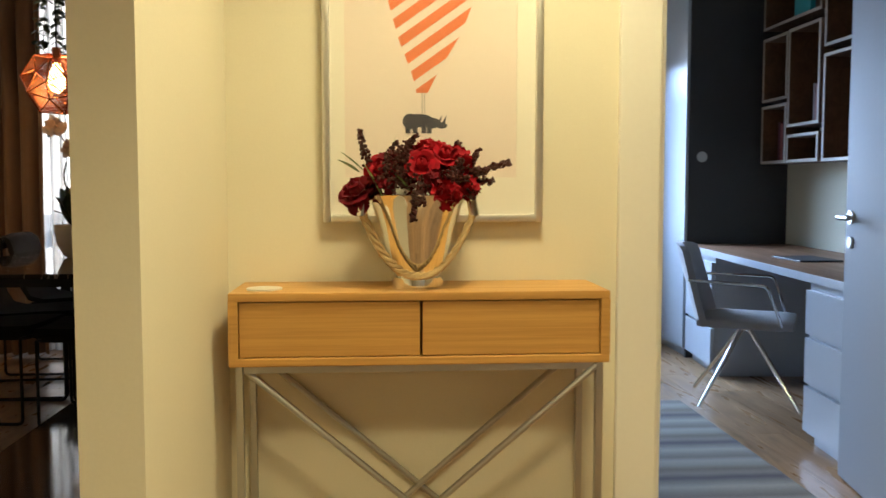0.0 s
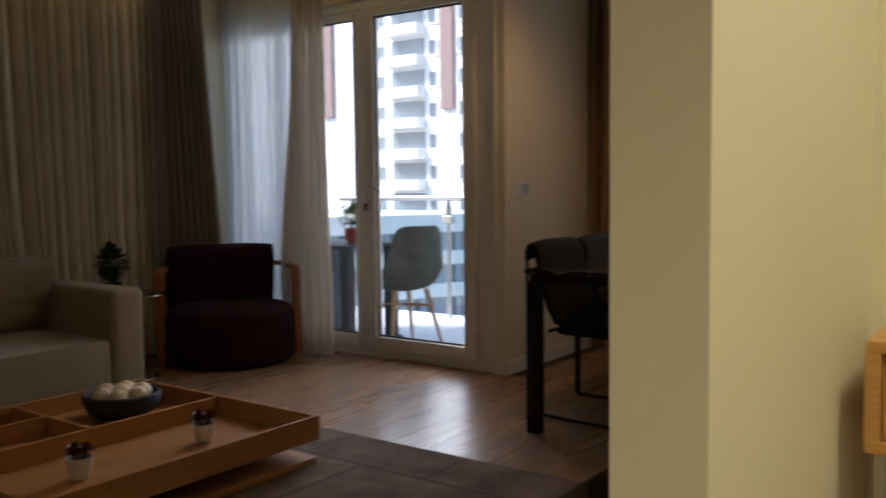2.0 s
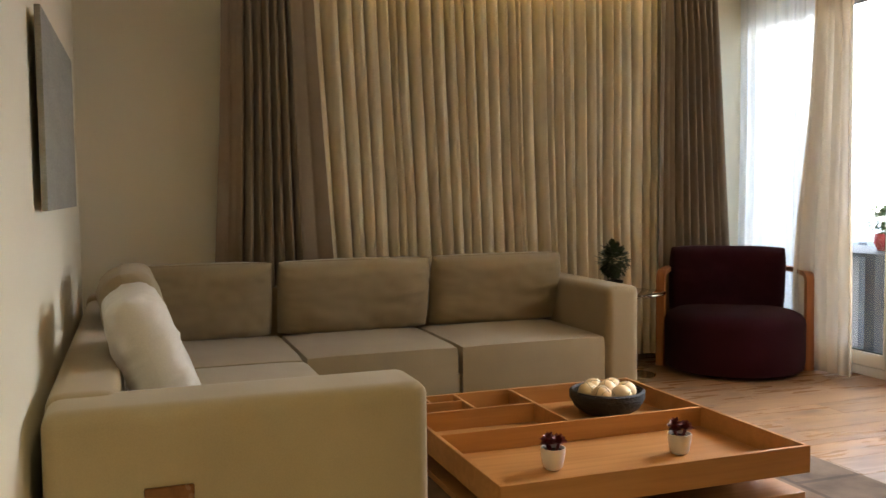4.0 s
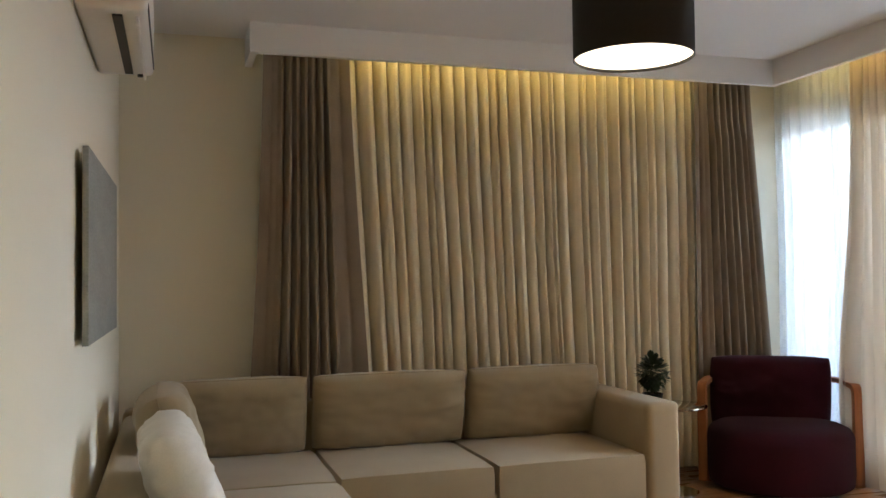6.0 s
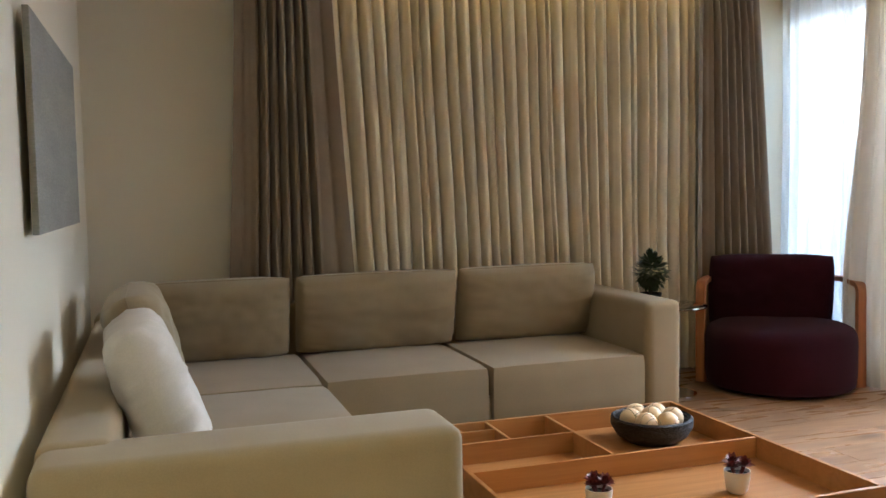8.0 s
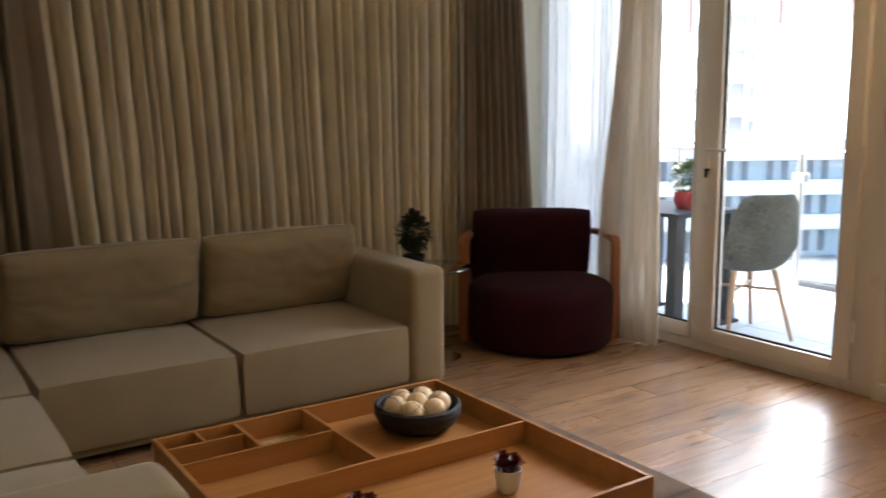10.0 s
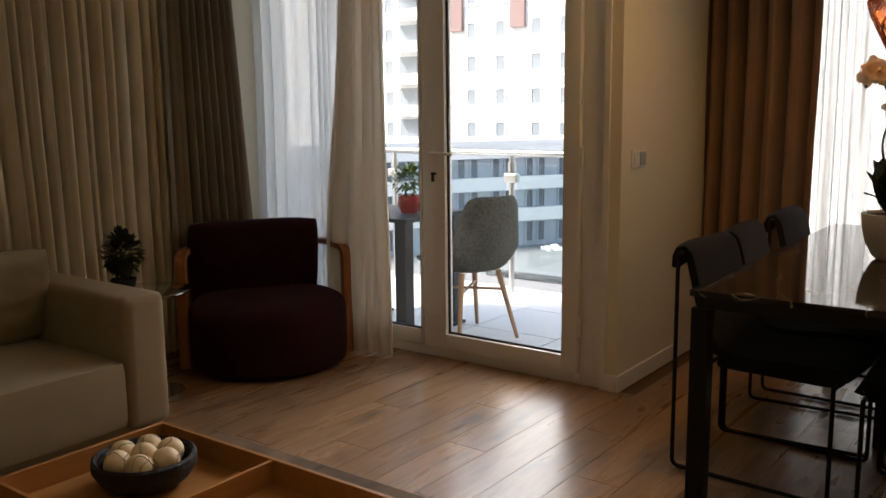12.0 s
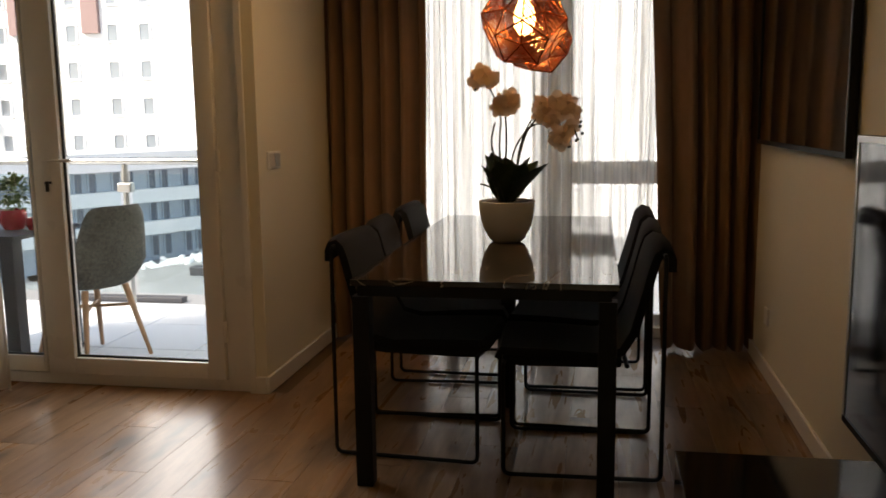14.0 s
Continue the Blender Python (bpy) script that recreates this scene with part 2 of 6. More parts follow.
def glass(name, tint=(1, 1, 1)):
    m, t, b = nodes_of(name)
    L = t.links.new
    tr, gl, lw = t.nodes.new("ShaderNodeBsdfTransparent"), t.nodes.new("ShaderNodeBsdfGlossy"), t.nodes.new("ShaderNodeLayerWeight")
    lw.inputs[0].default_value = 0.5
    pw, fr = t.nodes.new("ShaderNodeMath"), t.nodes.new("ShaderNodeMath")
    pw.operation, fr.operation = "POWER", "MULTIPLY_ADD"
    pw.inputs[1].default_value, fr.inputs[1].default_value, fr.inputs[2].default_value = 5.0, 0.9, 0.04
    L(lw.outputs["Facing"], pw.inputs[0])
    L(pw.outputs[0], fr.inputs[0])
    tr.inputs[0].default_value = (*tint, 1)
    gl.inputs["Roughness"].default_value = 0.01
    mx = t.nodes.new("ShaderNodeMixShader")
    L(fr.outputs[0], mx.inputs[0])
    L(tr.outputs[0], mx.inputs[1])
    L(gl.outputs[0], mx.inputs[2])
    L(mx.outputs[0], t.nodes["Material Output"].inputs[0])
    return m


def glow(name, c, strength):
    m, t, b = nodes_of(name)
    b.inputs["Base Color"].default_value = (*c, 1)
    b.inputs["Emission Color"].default_value = (*c, 1)
    b.inputs["Emission Strength"].default_value = strength
    return m


def marble(name):
    m, t, b = nodes_of(name)
    L = t.links.new
    co, n = t.nodes.new("ShaderNodeTexCoord"), t.nodes.new("ShaderNodeTexNoise")
    n.inputs["Scale"].default_value, n.inputs["Detail"].default_value, n.inputs["Distortion"].default_value = 2.2, 8, 1.8
    mp = t.nodes.new("ShaderNodeMapping")
    mp.inputs["Scale"].default_value, mp.inputs["Rotation"].default_value = (1.6, 0.7, 1), (0, 0, 0.6)
    L(co.outputs["Object"], mp.inputs[0])
    L(mp.outputs[0], n.inputs[0])
    r = t.nodes.new("ShaderNodeValToRGB")
    e = r.color_ramp.elements
    e[0].position, e[0].color = 0.485, (0.016, 0.012, 0.010, 1)
    e[1].position, e[1].color = 0.515, (0.020, 0.014, 0.011, 1)
    v = e.new(0.5)
    v.color = (0.30, 0.24, 0.18, 1)
    L(n.outputs[0], r.inputs[0])
    L(r.outputs[0], b.inputs["Base Color"])
    b.inputs["Roughness"].default_value = 0.06
    return m


def stripes(name, bands, axis="Y", scale=0.6, rough=0.95, soft=0.06):
    """A woven striped cloth; bands: colours along the axis, metres apart by scale."""
    m, t, b = nodes_of(name)
    L = t.links.new
    co, sep = t.nodes.new("ShaderNodeTexCoord"), t.nodes.new("ShaderNodeSeparateXYZ")
    L(co.outputs["Object"], sep.inputs[0])
    n = t.nodes.new("ShaderNodeTexNoise")
    n.inputs["Scale"].default_value, n.inputs["Detail"].default_value = 9, 4
    L(co.outputs["Object"], n.inputs[0])
    a = t.nodes.new("ShaderNodeMath")
    a.operation = "MULTIPLY_ADD"
    a.inputs[1].default_value = soft
    L(n.outputs[0], a.inputs[0])
    L(sep.outputs[axis], a.inputs[2])
    d = t.nodes.new("ShaderNodeMath")
    d.operation = "MULTIPLY"
    d.inputs[1].default_value = 1 / scale
    L(a.outputs[0], d.inputs[0])
    fr = t.nodes.new("ShaderNodeMath")
    fr.operation = "FRACT"
    L(d.outputs[0], fr.inputs[0])
    r = t.nodes.new("ShaderNodeValToRGB")
    e = r.color_ramp.elements
    e[0].color, e[1].color = (*bands[0], 1), (*bands[-1], 1)
    for i, c in enumerate(bands[1:-1], 1):
        e.new(i / (len(bands) - 1)).color = (*c, 1)
    L(fr.outputs[0], r.inputs[0])
    f2 = t.nodes.new("ShaderNodeTexNoise")
    f2.inputs["Scale"].default_value = 130
    L(co.outputs["Object"], f2.inputs[0])
    rr = t.nodes.new("ShaderNodeMapRange")
    rr.inputs[3].default_value, rr.inputs[4].default_value = 0.6, 1.4
    L(f2.outputs[0], rr.inputs[0])
    s = t.nodes.new("ShaderNodeVectorMath")
    s.operation = "SCALE"
    L(r.outputs[0], s.inputs[0])
    L(rr.outputs[0], s.inputs["Scale"])
    L(s.outputs[0], b.inputs["Base Color"])
    b.inputs["Roughness"].default_value = rough
    bp = t.nodes.new("ShaderNodeBump")
    bp.inputs["Strength"].default_value, bp.inputs["Distance"].default_value = 0.5, 0.004
    L(f2.outputs[0], bp.inputs["Height"])
    L(bp.outputs[0], b.inputs["Normal"])
    return m


M_WALL = mat("wall_paint", (0.74, 0.69, 0.555), 0.75, vary=0.03, scale=1.5, bump=0.06, fine=180)
M_CEIL = mat("ceiling_paint", (0.80, 0.79, 0.77), 0.85, vary=0.02, scale=1.2, bump=0.03, fine=150)
M_TRIM = mat("white_lacquer", (0.80, 0.78, 0.74), 0.35, vary=0.02, scale=3, bump=0.02)
M_PVC = mat("white_pvc", (0.78, 0.76, 0.72), 0.3, vary=0.02, scale=3, bump=0.01)
M_PLANK = wood("laminate_oak", (0.340, 0.205, 0.112), (0.195, 0.110, 0.056), 0.27, along=1, rand=0.20, knots=True, grain=10.0, run=1.1, relief=0.03)
M_JOINT = mat("plank_joint", (0.12, 0.075, 0.045), 0.8, bump=0)
M_OAK = wood("oak_veneer", (0.55, 0.30, 0.085), (0.40, 0.20, 0.052), 0.4, along=0, scale=1.6, grain=30.0, run=0.6)
M_OAK_Y = wood("oak_veneer_tray", (0.46, 0.215, 0.064), (0.36, 0.160, 0.044), 0.4, along=1, scale=1.0)
M_CHAIRWOOD = wood("beech_arm", (0.42, 0.17, 0.06), (0.28, 0.10, 0.035), 0.45, along=2)
M_STEEL = mat("brushed_steel", (0.50, 0.49, 0.47), 0.36, 1.0, vary=0.03, scale=3, fine=200, bump=0)
M_CHROME = mat("chrome", (0.80, 0.79, 0.77), 0.08, 1.0, vary=0.02, bump=0)
M_FRAME = mat("silver_frame", (0.80, 0.78, 0.74), 0.40, 1.0, vary=0.06, scale=20, bump=0.02)
M_BLACK = mat("black_metal", (0.007, 0.007, 0.007), 0.5, 0.0, vary=0.1, bump=0.02, spec=0.25)
M_GLOSS = mat("black_gloss", (0.010, 0.009, 0.009), 0.05, vary=0.05, bump=0)
M_SOFA = weave("sofa_weave", (0.315, 0.248, 0.148), 0.9, 500, 0.08, 0.25)
M_PILLOW = weave("pillow_cotton", (0.60, 0.57, 0.52), 0.9, 420, 0.08, 0.2)
M_PLUM = weave("plum_wool", (0.026, 0.0028, 0.0095), 0.95, 380, 0.25, 0.02)
M_GREYCLOTH = weave("charcoal_felt", (0.011, 0.0105, 0.0115), 0.95, 380, 0.2, 0.04)
M_DRAPE = weave("taupe_drape", (0.255, 0.200, 0.142), 0.8, 400, 0.12, 0.2, through=0.06)
M_DRAPE2 = weave("brown_drape", (0.225, 0.135, 0.078), 0.8, 400, 0.12, 0.1, through=0.05)
M_LINEN = weave("linen_sheer", (0.86, 0.76, 0.56), 0.9, 360, 0.10, 0.1, through=0.12, clear=0.16)
M_VOILE = voile("white_voile", (0.84, 0.85, 0.85), 0.10, 0.55)
M_SHEER = voile("dining_sheer", (0.88, 0.86, 0.81), 0.36, 0.55, 0.9, 26)
M_VOILE2 = voile("cream_voile", (0.68, 0.57, 0.42), 0.03, 0.22)
M_GLASS = glass("window_glass")
M_PICGLASS = glass("picture_glass")
M_RAILGLASS = glass("rail_glass", (0.88, 0.94, 0.95))
M_MARBLE = marble("dark_marble")
M_BULB = glow("filament_bulb", (1.0, 0.55, 0.17), 16)
M_DIFF = glow("lamp_diffuser", (1.0, 0.81, 0.52), 0.45)
M_LED = glow("led_strip", (1.0, 0.70, 0.20), 1.25)
M_SPOT = glow("assumed_downlight_glow", (1.0, 0.78, 0.46), 4)
M_DARKGREY = mat("anthracite_panel", (0.040, 0.040, 0.046), 0.55, vary=0.08, scale=4, bump=0.03)
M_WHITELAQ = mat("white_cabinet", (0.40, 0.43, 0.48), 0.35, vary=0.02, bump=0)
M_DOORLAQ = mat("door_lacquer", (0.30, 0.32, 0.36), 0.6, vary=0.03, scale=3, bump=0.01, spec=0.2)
M_WALNUT = wood("walnut_desk", (0.27, 0.14, 0.075), (0.15, 0.075, 0.038), 0.4, along=1)
M_SHELF = wood("brown_shelf", (0.16, 0.075, 0.035), (0.10, 0.045, 0.02), 0.45, along=1)
M_LEAF = mat("dark_leaf", (0.025, 0.045, 0.018), 0.4, vary=0.3, scale=25)
M_LEAF2 = mat("green_leaf", (0.11, 0.17, 0.035), 0.5, vary=0.3, scale=25)
M_SOIL = mat("soil", (0.03, 0.02, 0.015), 0.95, vary=0.3, scale=80, bump=0.6)
M_CERAMIC = mat("white_ceramic", (0.66, 0.63, 0.58), 0.35, vary=0.03, scale=10, bump=0.01)
M_ROSE = mat("crimson_petal", (0.30, 0.005, 0.014), 0.7, vary=0.45, scale=30, spec=0.15)
M_ROSE2 = mat("burgundy_petal", (0.13, 0.005, 0.012), 0.7, vary=0.45, scale=30, spec=0.15)
M_BERRY = mat("dark_berry", (0.055, 0.014, 0.014), 0.28, vary=0.4, scale=40)
M_ORCHID = voile("cream_petal", (0.74, 0.56, 0.40), 0.0, 0.5)
M_STEM = mat("brown_stem", (0.045, 0.038, 0.02), 0.7, vary=0.3, scale=40)
M_SILVER = mat("polished_silver", (0.80, 0.80, 0.79), 0.09, 1.0, vary=0.03, scale=12, bump=0.01)
M_ROPE = mat("jute_rope", (0.42, 0.29, 0.14), 0.95, vary=0.3, scale=60, fine=300, bump=0.6)
M_PAPER = mat("print_paper", (0.78, 0.68, 0.62), 0.7, vary=0.02, scale=2, bump=0)
M_MAT = mat("white_mat_board", (0.82, 0.78, 0.70), 0.8, vary=0.01, bump=0.02)
M_ORANGE = mat("orange_print", (0.72, 0.20, 0.08), 0.7, vary=0.08, scale=20, bump=0)
M_RHINO = mat("slate_print", (0.06, 0.06, 0.08), 0.7, vary=0.1, scale=30, bump=0)
M_CANVAS = mat("grey_canvas", (0.25, 0.25, 0.22), 0.6, vary=0.35, scale=3, bump=0.2, stretch=(1, 1, 4))
M_SHADE = mat("black_shade", (0.018, 0.013, 0.009), 0.85, vary=0.15, scale=90, bump=0.2)
M_SHADE_IN = mat("shade_lining", (0.75, 0.70, 0.58), 0.7, bump=0)
M_BOWL = mat("charred_bowl", (0.011, 0.011, 0.012), 0.6, vary=0.5, scale=25, bump=1.0, fine=60, dist=0.02, stretch=(1, 1, 3))
M_BALL = mat("cream_ball", (0.80, 0.62, 0.38), 0.4, vary=0.15, scale=18, bump=0.1)
M_SUCC = mat("red_succulent", (0.13, 0.016, 0.016), 0.5, vary=0.3, scale=30)
M_KILIM = stripes("striped_kilim", [(0.15, 0.13, 0.11), (0.22, 0.20, 0.17), (0.13, 0.115, 0.095), (0.045, 0.034, 0.038), (0.14, 0.115, 0.09), (0.10, 0.075, 0.05), (0.17, 0.15, 0.125), (0.21, 0.19, 0.165), (0.11, 0.09, 0.07), (0.15, 0.13, 0.11)], "Y", 0.46, soft=0.02)
M_EDGING = mat("pale_edging", (0.40, 0.34, 0.29), 0.5, vary=0.08, scale=8)
M_AC = mat("ac_plastic", (0.72, 0.70, 0.66), 0.4, vary=0.02, bump=0)
M_DARKSLOT = mat("dark_slot", (0.02, 0.02, 0.02), 0.6, bump=0)
M_TWEED = weave("grey_tweed", (0.115, 0.113, 0.098), 0.9, 160, 0.36, 0.05, 1.0)
M_BEECH = wood("beech_leg", (0.52, 0.31, 0.17), (0.38, 0.21, 0.11), 0.5, along=2)
M_TILE = mat("balcony_tile", (0.74, 0.75, 0.76), 0.5, vary=0.06, scale=5, bump=0.05)
M_FACADE = mat("white_render", (0.80, 0.80, 0.79), 0.8, vary=0.04, scale=0.3, fine=4, bump=0.05)
M_FACADE2 = mat("blue_grey_render", (0.38, 0.43, 0.48), 0.8, vary=0.1, scale=0.3, fine=4, bump=0.05)
M_BRICK = mat("terracotta_panel", (0.26, 0.18, 0.17), 0.8, vary=0.1, scale=0.5, fine=4, bump=0.05)
M_FARWIN = mat("far_window", (0.22, 0.25, 0.28), 0.15, vary=0.3, scale=0.4, bump=0)
M_DARKWIN = mat("dark_window", (0.12, 0.14, 0.17), 0.15, vary=0.3, scale=0.4, bump=0)
M_GROUND = mat("asphalt_yard", (0.22, 0.225, 0.23), 0.9, vary=0.25, scale=0.15, fine=3, bump=0.1)
M_REDPOT = mat("red_glaze", (0.42, 0.02, 0.03), 0.25, vary=0.1, bump=0)
M_MIRROR = mat("mirror_silver", (0.82, 0.83, 0.83), 0.01, 1.0, vary=0.0, bump=0)
M_SHUTTER = mat("outer_shutter", (0.30, 0.29, 0.27), 0.7, vary=0.05, bump=0.05)


def copper_mesh():
    """Perforated copper sheet: metal with a fine grid of holes."""
    m, t, b = nodes_of("perforated_copper")
    L = t.links.new
    b.inputs["Base Color"].default_value = (0.30, 0.135, 0.095, 1)
    b.inputs["Metallic"].default_value, b.inputs["Roughness"].default_value = 1.0, 0.35
    co, v = t.nodes.new("ShaderNodeTexCoord"), t.nodes.new("ShaderNodeTexVoronoi")
    v.inputs["Scale"].default_value, v.inputs["Randomness"].default_value = 160, 0.0
    L(co.outputs["Object"], v.inputs[0])
    r = t.nodes.new("ShaderNodeMapRange")
    r.inputs[1].default_value, r.inputs[2].default_value = 0.37, 0.42
    r.inputs[3].default_value, r.inputs[4].default_value = 1, 0
    L(v.outputs["Distance"], r.inputs[0])
    tr, mx = t.nodes.new("ShaderNodeBsdfTransparent"), t.nodes.new("ShaderNodeMixShader")
    tr.inputs[0].default_value = (1, 1, 1, 1)
    L(r.outputs[0], mx.inputs[0])
    L(b.outputs[0], mx.inputs[1])
    L(tr.outputs[0], mx.inputs[2])
    L(mx.outputs[0], t.nodes["Material Output"].inputs[0])
    return m




def patch_rug():
    """Patchwork rug: uneven brown patches with dark seams, worn and mottled."""
    m, t, b = nodes_of("patchwork_rug")
    L = t.links.new
    co, n, f = t.nodes.new("ShaderNodeTexCoord"), t.nodes.new("ShaderNodeTexNoise"), t.nodes.new("ShaderNodeTexNoise")
    br = t.nodes.new("ShaderNodeTexBrick")
    br.inputs["Color1"].default_value, br.inputs["Color2"].default_value, br.inputs["Mortar"].default_value = (0.17, 0.110, 0.068, 1), (0.125, 0.083, 0.054, 1), (0.075, 0.05, 0.034, 1)
    br.inputs["Scale"].default_value, br.inputs["Mortar Size"].default_value, br.inputs["Brick Width"].default_value, br.inputs["Row Height"].default_value = 1.0, 0.012, 0.62, 0.55
    n.inputs["Scale"].default_value, n.inputs["Detail"].default_value = 6, 6
    f.inputs["Scale"].default_value = 220
    for q in (br, n, f):
        L(co.outputs["Object"], q.inputs["Vector"])
    r = t.nodes.new("ShaderNodeMapRange")
    r.inputs[1].default_value, r.inputs[2].default_value, r.inputs[3].default_value, r.inputs[4].default_value = 0.3, 0.7, 0.55, 1.5
    L(n.outputs[0], r.inputs[0])
    s = t.nodes.new("ShaderNodeVectorMath")
    s.operation = "SCALE"
    L(br.outputs[0], s.inputs[0])
    L(r.outputs[0], s.inputs["Scale"])
    L(s.outputs[0], b.inputs["Base Color"])
    b.inputs["Roughness"].default_value = 0.95
    bp = t.nodes.new("ShaderNodeBump")
    bp.inputs["Strength"].default_value, bp.inputs["Distance"].default_value = 0.6, 0.003
    L(f.outputs[0], bp.inputs["Height"])
    L(bp.outputs[0], b.inputs["Normal"])
    return m


M_RUG = patch_rug()
M_COPPER = copper_mesh()
M_COPPER_RIB = mat("copper_edge", (0.55, 0.19, 0.10), 0.25, 1.0, vary=0.1, bump=0)

# ---- mesh helpers ----


def part(name, bm, material, parent=None, label="", smooth=False, sharp=40):
    me = bpy.data.meshes.new(name)
    bm.to_mesh(me)
    bm.free()
    return link(name, me, material, parent, label, smooth, sharp)


def link(name, me, material, parent=None, label="", smooth=False, sharp=40):
    me.materials.append(material)
    if smooth:
        me.shade_smooth()
        me.set_sharp_from_angle(angle=radians(sharp))
    ob = new(name, me)
    if parent is not None:
        ob.parent = parent
    if label:
        ob["label"] = label
    return ob


def thing(name, label, category, at=(0, 0, 0), rz=0, group="", kind=""):
    ob = new(name)
    ob.empty_display_size = 0.1
    ob.matrix_basis = pose(*at, 0, 0, rz)
    return tagged(ob, label, category, group, kind)


def box(bm, x0, x1, y0, y1, z0, z1, bevel=0.0, seg=2):
    r = bmesh.ops.create_cube(bm, size=1)
    vs = r["verts"]
    bmesh.ops.scale(bm, vec=(x1 - x0, y1 - y0, z1 - z0), verts=vs)
    bmesh.ops.translate(bm, vec=((x0 + x1) / 2, (y0 + y1) / 2, (z0 + z1) / 2), verts=vs)
    if bevel:
        es = list({e for v in vs for e in v.link_edges})
        bmesh.ops.bevel(bm, geom=es, offset=bevel, segments=seg, profile=0.6, affect="EDGES")
    return bm


def B(*a, bevel=0.0, seg=2):
    return box(bmesh.new(), *a, bevel=bevel, seg=seg)


def rod(bm, a, b, r, n=10, r2=None):
    a, b = Vector(a), Vector(b)
    m = Matrix.Translation((a + b) / 2) @ (b - a).to_track_quat("Z", "Y").to_matrix().to_4x4()
    bmesh.ops.create_cone(bm, cap_ends=True, segments=n, radius1=r, radius2=r if r2 is None else r2, depth=(b - a).length, matrix=m)
    return bm


def R(a, b, r, n=10, r2=None):
    return rod(bmesh.new(), a, b, r, n, r2)


def lathe(profile, n=32, at=(0, 0, 0), bm=None):
    """Turns a profile of (radius, height) round the z axis."""
    bm = bm or bmesh.new()
    rings = []
    for r, z in profile:
        rings.append([bm.verts.new((at[0] + max(r, 0.0004) * math.cos(2 * math.pi * i / n), at[1] + max(r, 0.0004) * math.sin(2 * math.pi * i / n), at[2] + z)) for i in range(n)])
    for a, b in zip(rings, rings[1:]):
        for i in range(n):
            bm.faces.new((a[i], a[(i + 1) % n], b[(i + 1) % n], b[i]))
    return bm


def tube(points, r, n=8, closed=False, bm=None):
    """A round bar along points."""
    bm = bm or bmesh.new()
    pts = [Vector(p) for p in points]
    rings, k = [], len(pts)
    up = None
    for i, p in enumerate(pts):
        a, b = (pts[i - 1], pts[(i + 1) % k]) if closed else (pts[max(i - 1, 0)], pts[min(i + 1, k - 1)])
        d = (b - a).normalized()
        if up is None:
            up = Vector((0, 0, 1)) if abs(d.z) < 0.9 else Vector((1, 0, 0))
        side = d.cross(up).normalized()
        up = side.cross(d).normalized()
        rings.append([bm.verts.new(p + r * (math.cos(2 * math.pi * j / n) * side + math.sin(2 * math.pi * j / n) * up)) for j in range(n)])
    pairs = list(zip(rings, rings[1:])) + ([(rings[-1], rings[0])] if closed else [])
    for a, b in pairs:
        for j in range(n):
            bm.faces.new((a[j], a[(j + 1) % n], b[(j + 1) % n], b[j]))
    if not closed:
        bm.faces.new(rings[0][::-1])
        bm.faces.new(rings[-1])
    return bm


def rounded(points, r, n=5):
    """The polyline with its inner corners rounded by r."""
    pts, out = [Vector(p) for p in points], []
    out.append(pts[0])
    for a, p, b in zip(pts, pts[1:], pts[2:]):
        u, v = (a - p).normalized(), (b - p).normalized()
        s, e = p + u * r, p + v * r
        for i in range(n + 1):
            t = i / n
            out.append((1 - t) ** 2 * s + 2 * t * (1 - t) * p + t * t * e)
    out.append(pts[-1])
    return out


def pillow(bm, w, h, d, m, puff=0.5, seg=36, pinch=0.06, crease=1.0):
    """A stuffed cushion, w wide (x), d thick (y), h high (z), round its middle."""
    sides = []
    for s in (-1, 1):
        grid = []
        for i in range(seg + 1):
            row = []
            for j in range(seg + 1):
                u, v = 2 * i / seg - 1, 2 * j / seg - 1
                f = max(0.0, (1 - u ** 4) * (1 - v ** 4)) ** puff
                k = 1 - pinch * (1 - abs(u) ** 3) * abs(v) ** 6
                k2 = 1 - pinch * (1 - abs(v) ** 3) * abs(u) ** 6
                cr = 1 - 0.07 * abs(u * v) ** 3
                wob = 0.014 * noise.noise(Vector((u * 2.1 + w * 7, v * 2.3 + h * 5, s * 3.0 + d * 9))) + 0.005 * noise.noise(Vector((u * 6.1 + h * 9, v * 4.0, s * 7.0 + d * 5)))
                # creases pulled in from the seams and corners
                pull = max(abs(u), abs(v)) ** 3
                wob += crease * 0.008 * pull * noise.noise(Vector((u * (9 if abs(v) > abs(u) else 3) + w * 3, v * (9 if abs(u) >= abs(v) else 3) + h * 7, s * 2.0 + d * 11)))
                wob += crease * 0.0035 * (0.08 + pull) * (1 - 2 * abs(noise.noise(Vector((u * 3.2 + v * 2.0 + w * 11, v * 4.6 - u * 1.5, s * 5.0 + d * 3)))))
                row.append(bm.verts.new(m @ Vector((u * w / 2 * k2 * cr, s * (d / 2 * f + 0.004) + wob * f, v * h / 2 * k * cr))))
            grid.append(row)
        for i in range(seg):
            for j in range(seg):
                q = (grid[i][j], grid[i + 1][j], grid[i + 1][j + 1], grid[i][j + 1])
                bm.faces.new(q if s < 0 else q[::-1])
        sides.append(grid)
    a, b = sides
    rim = [(i, 0) for i in range(seg)] + [(seg, j) for j in range(seg)] + [(i, seg) for i in range(seg, 0, -1)] + [(0, j) for j in range(seg, 0, -1)]
    for (i, j), (k, l) in zip(rim, rim[1:] + rim[:1]):
        bm.faces.new((a[i][j], b[i][j], b[k][l], a[k][l]))
    return bm


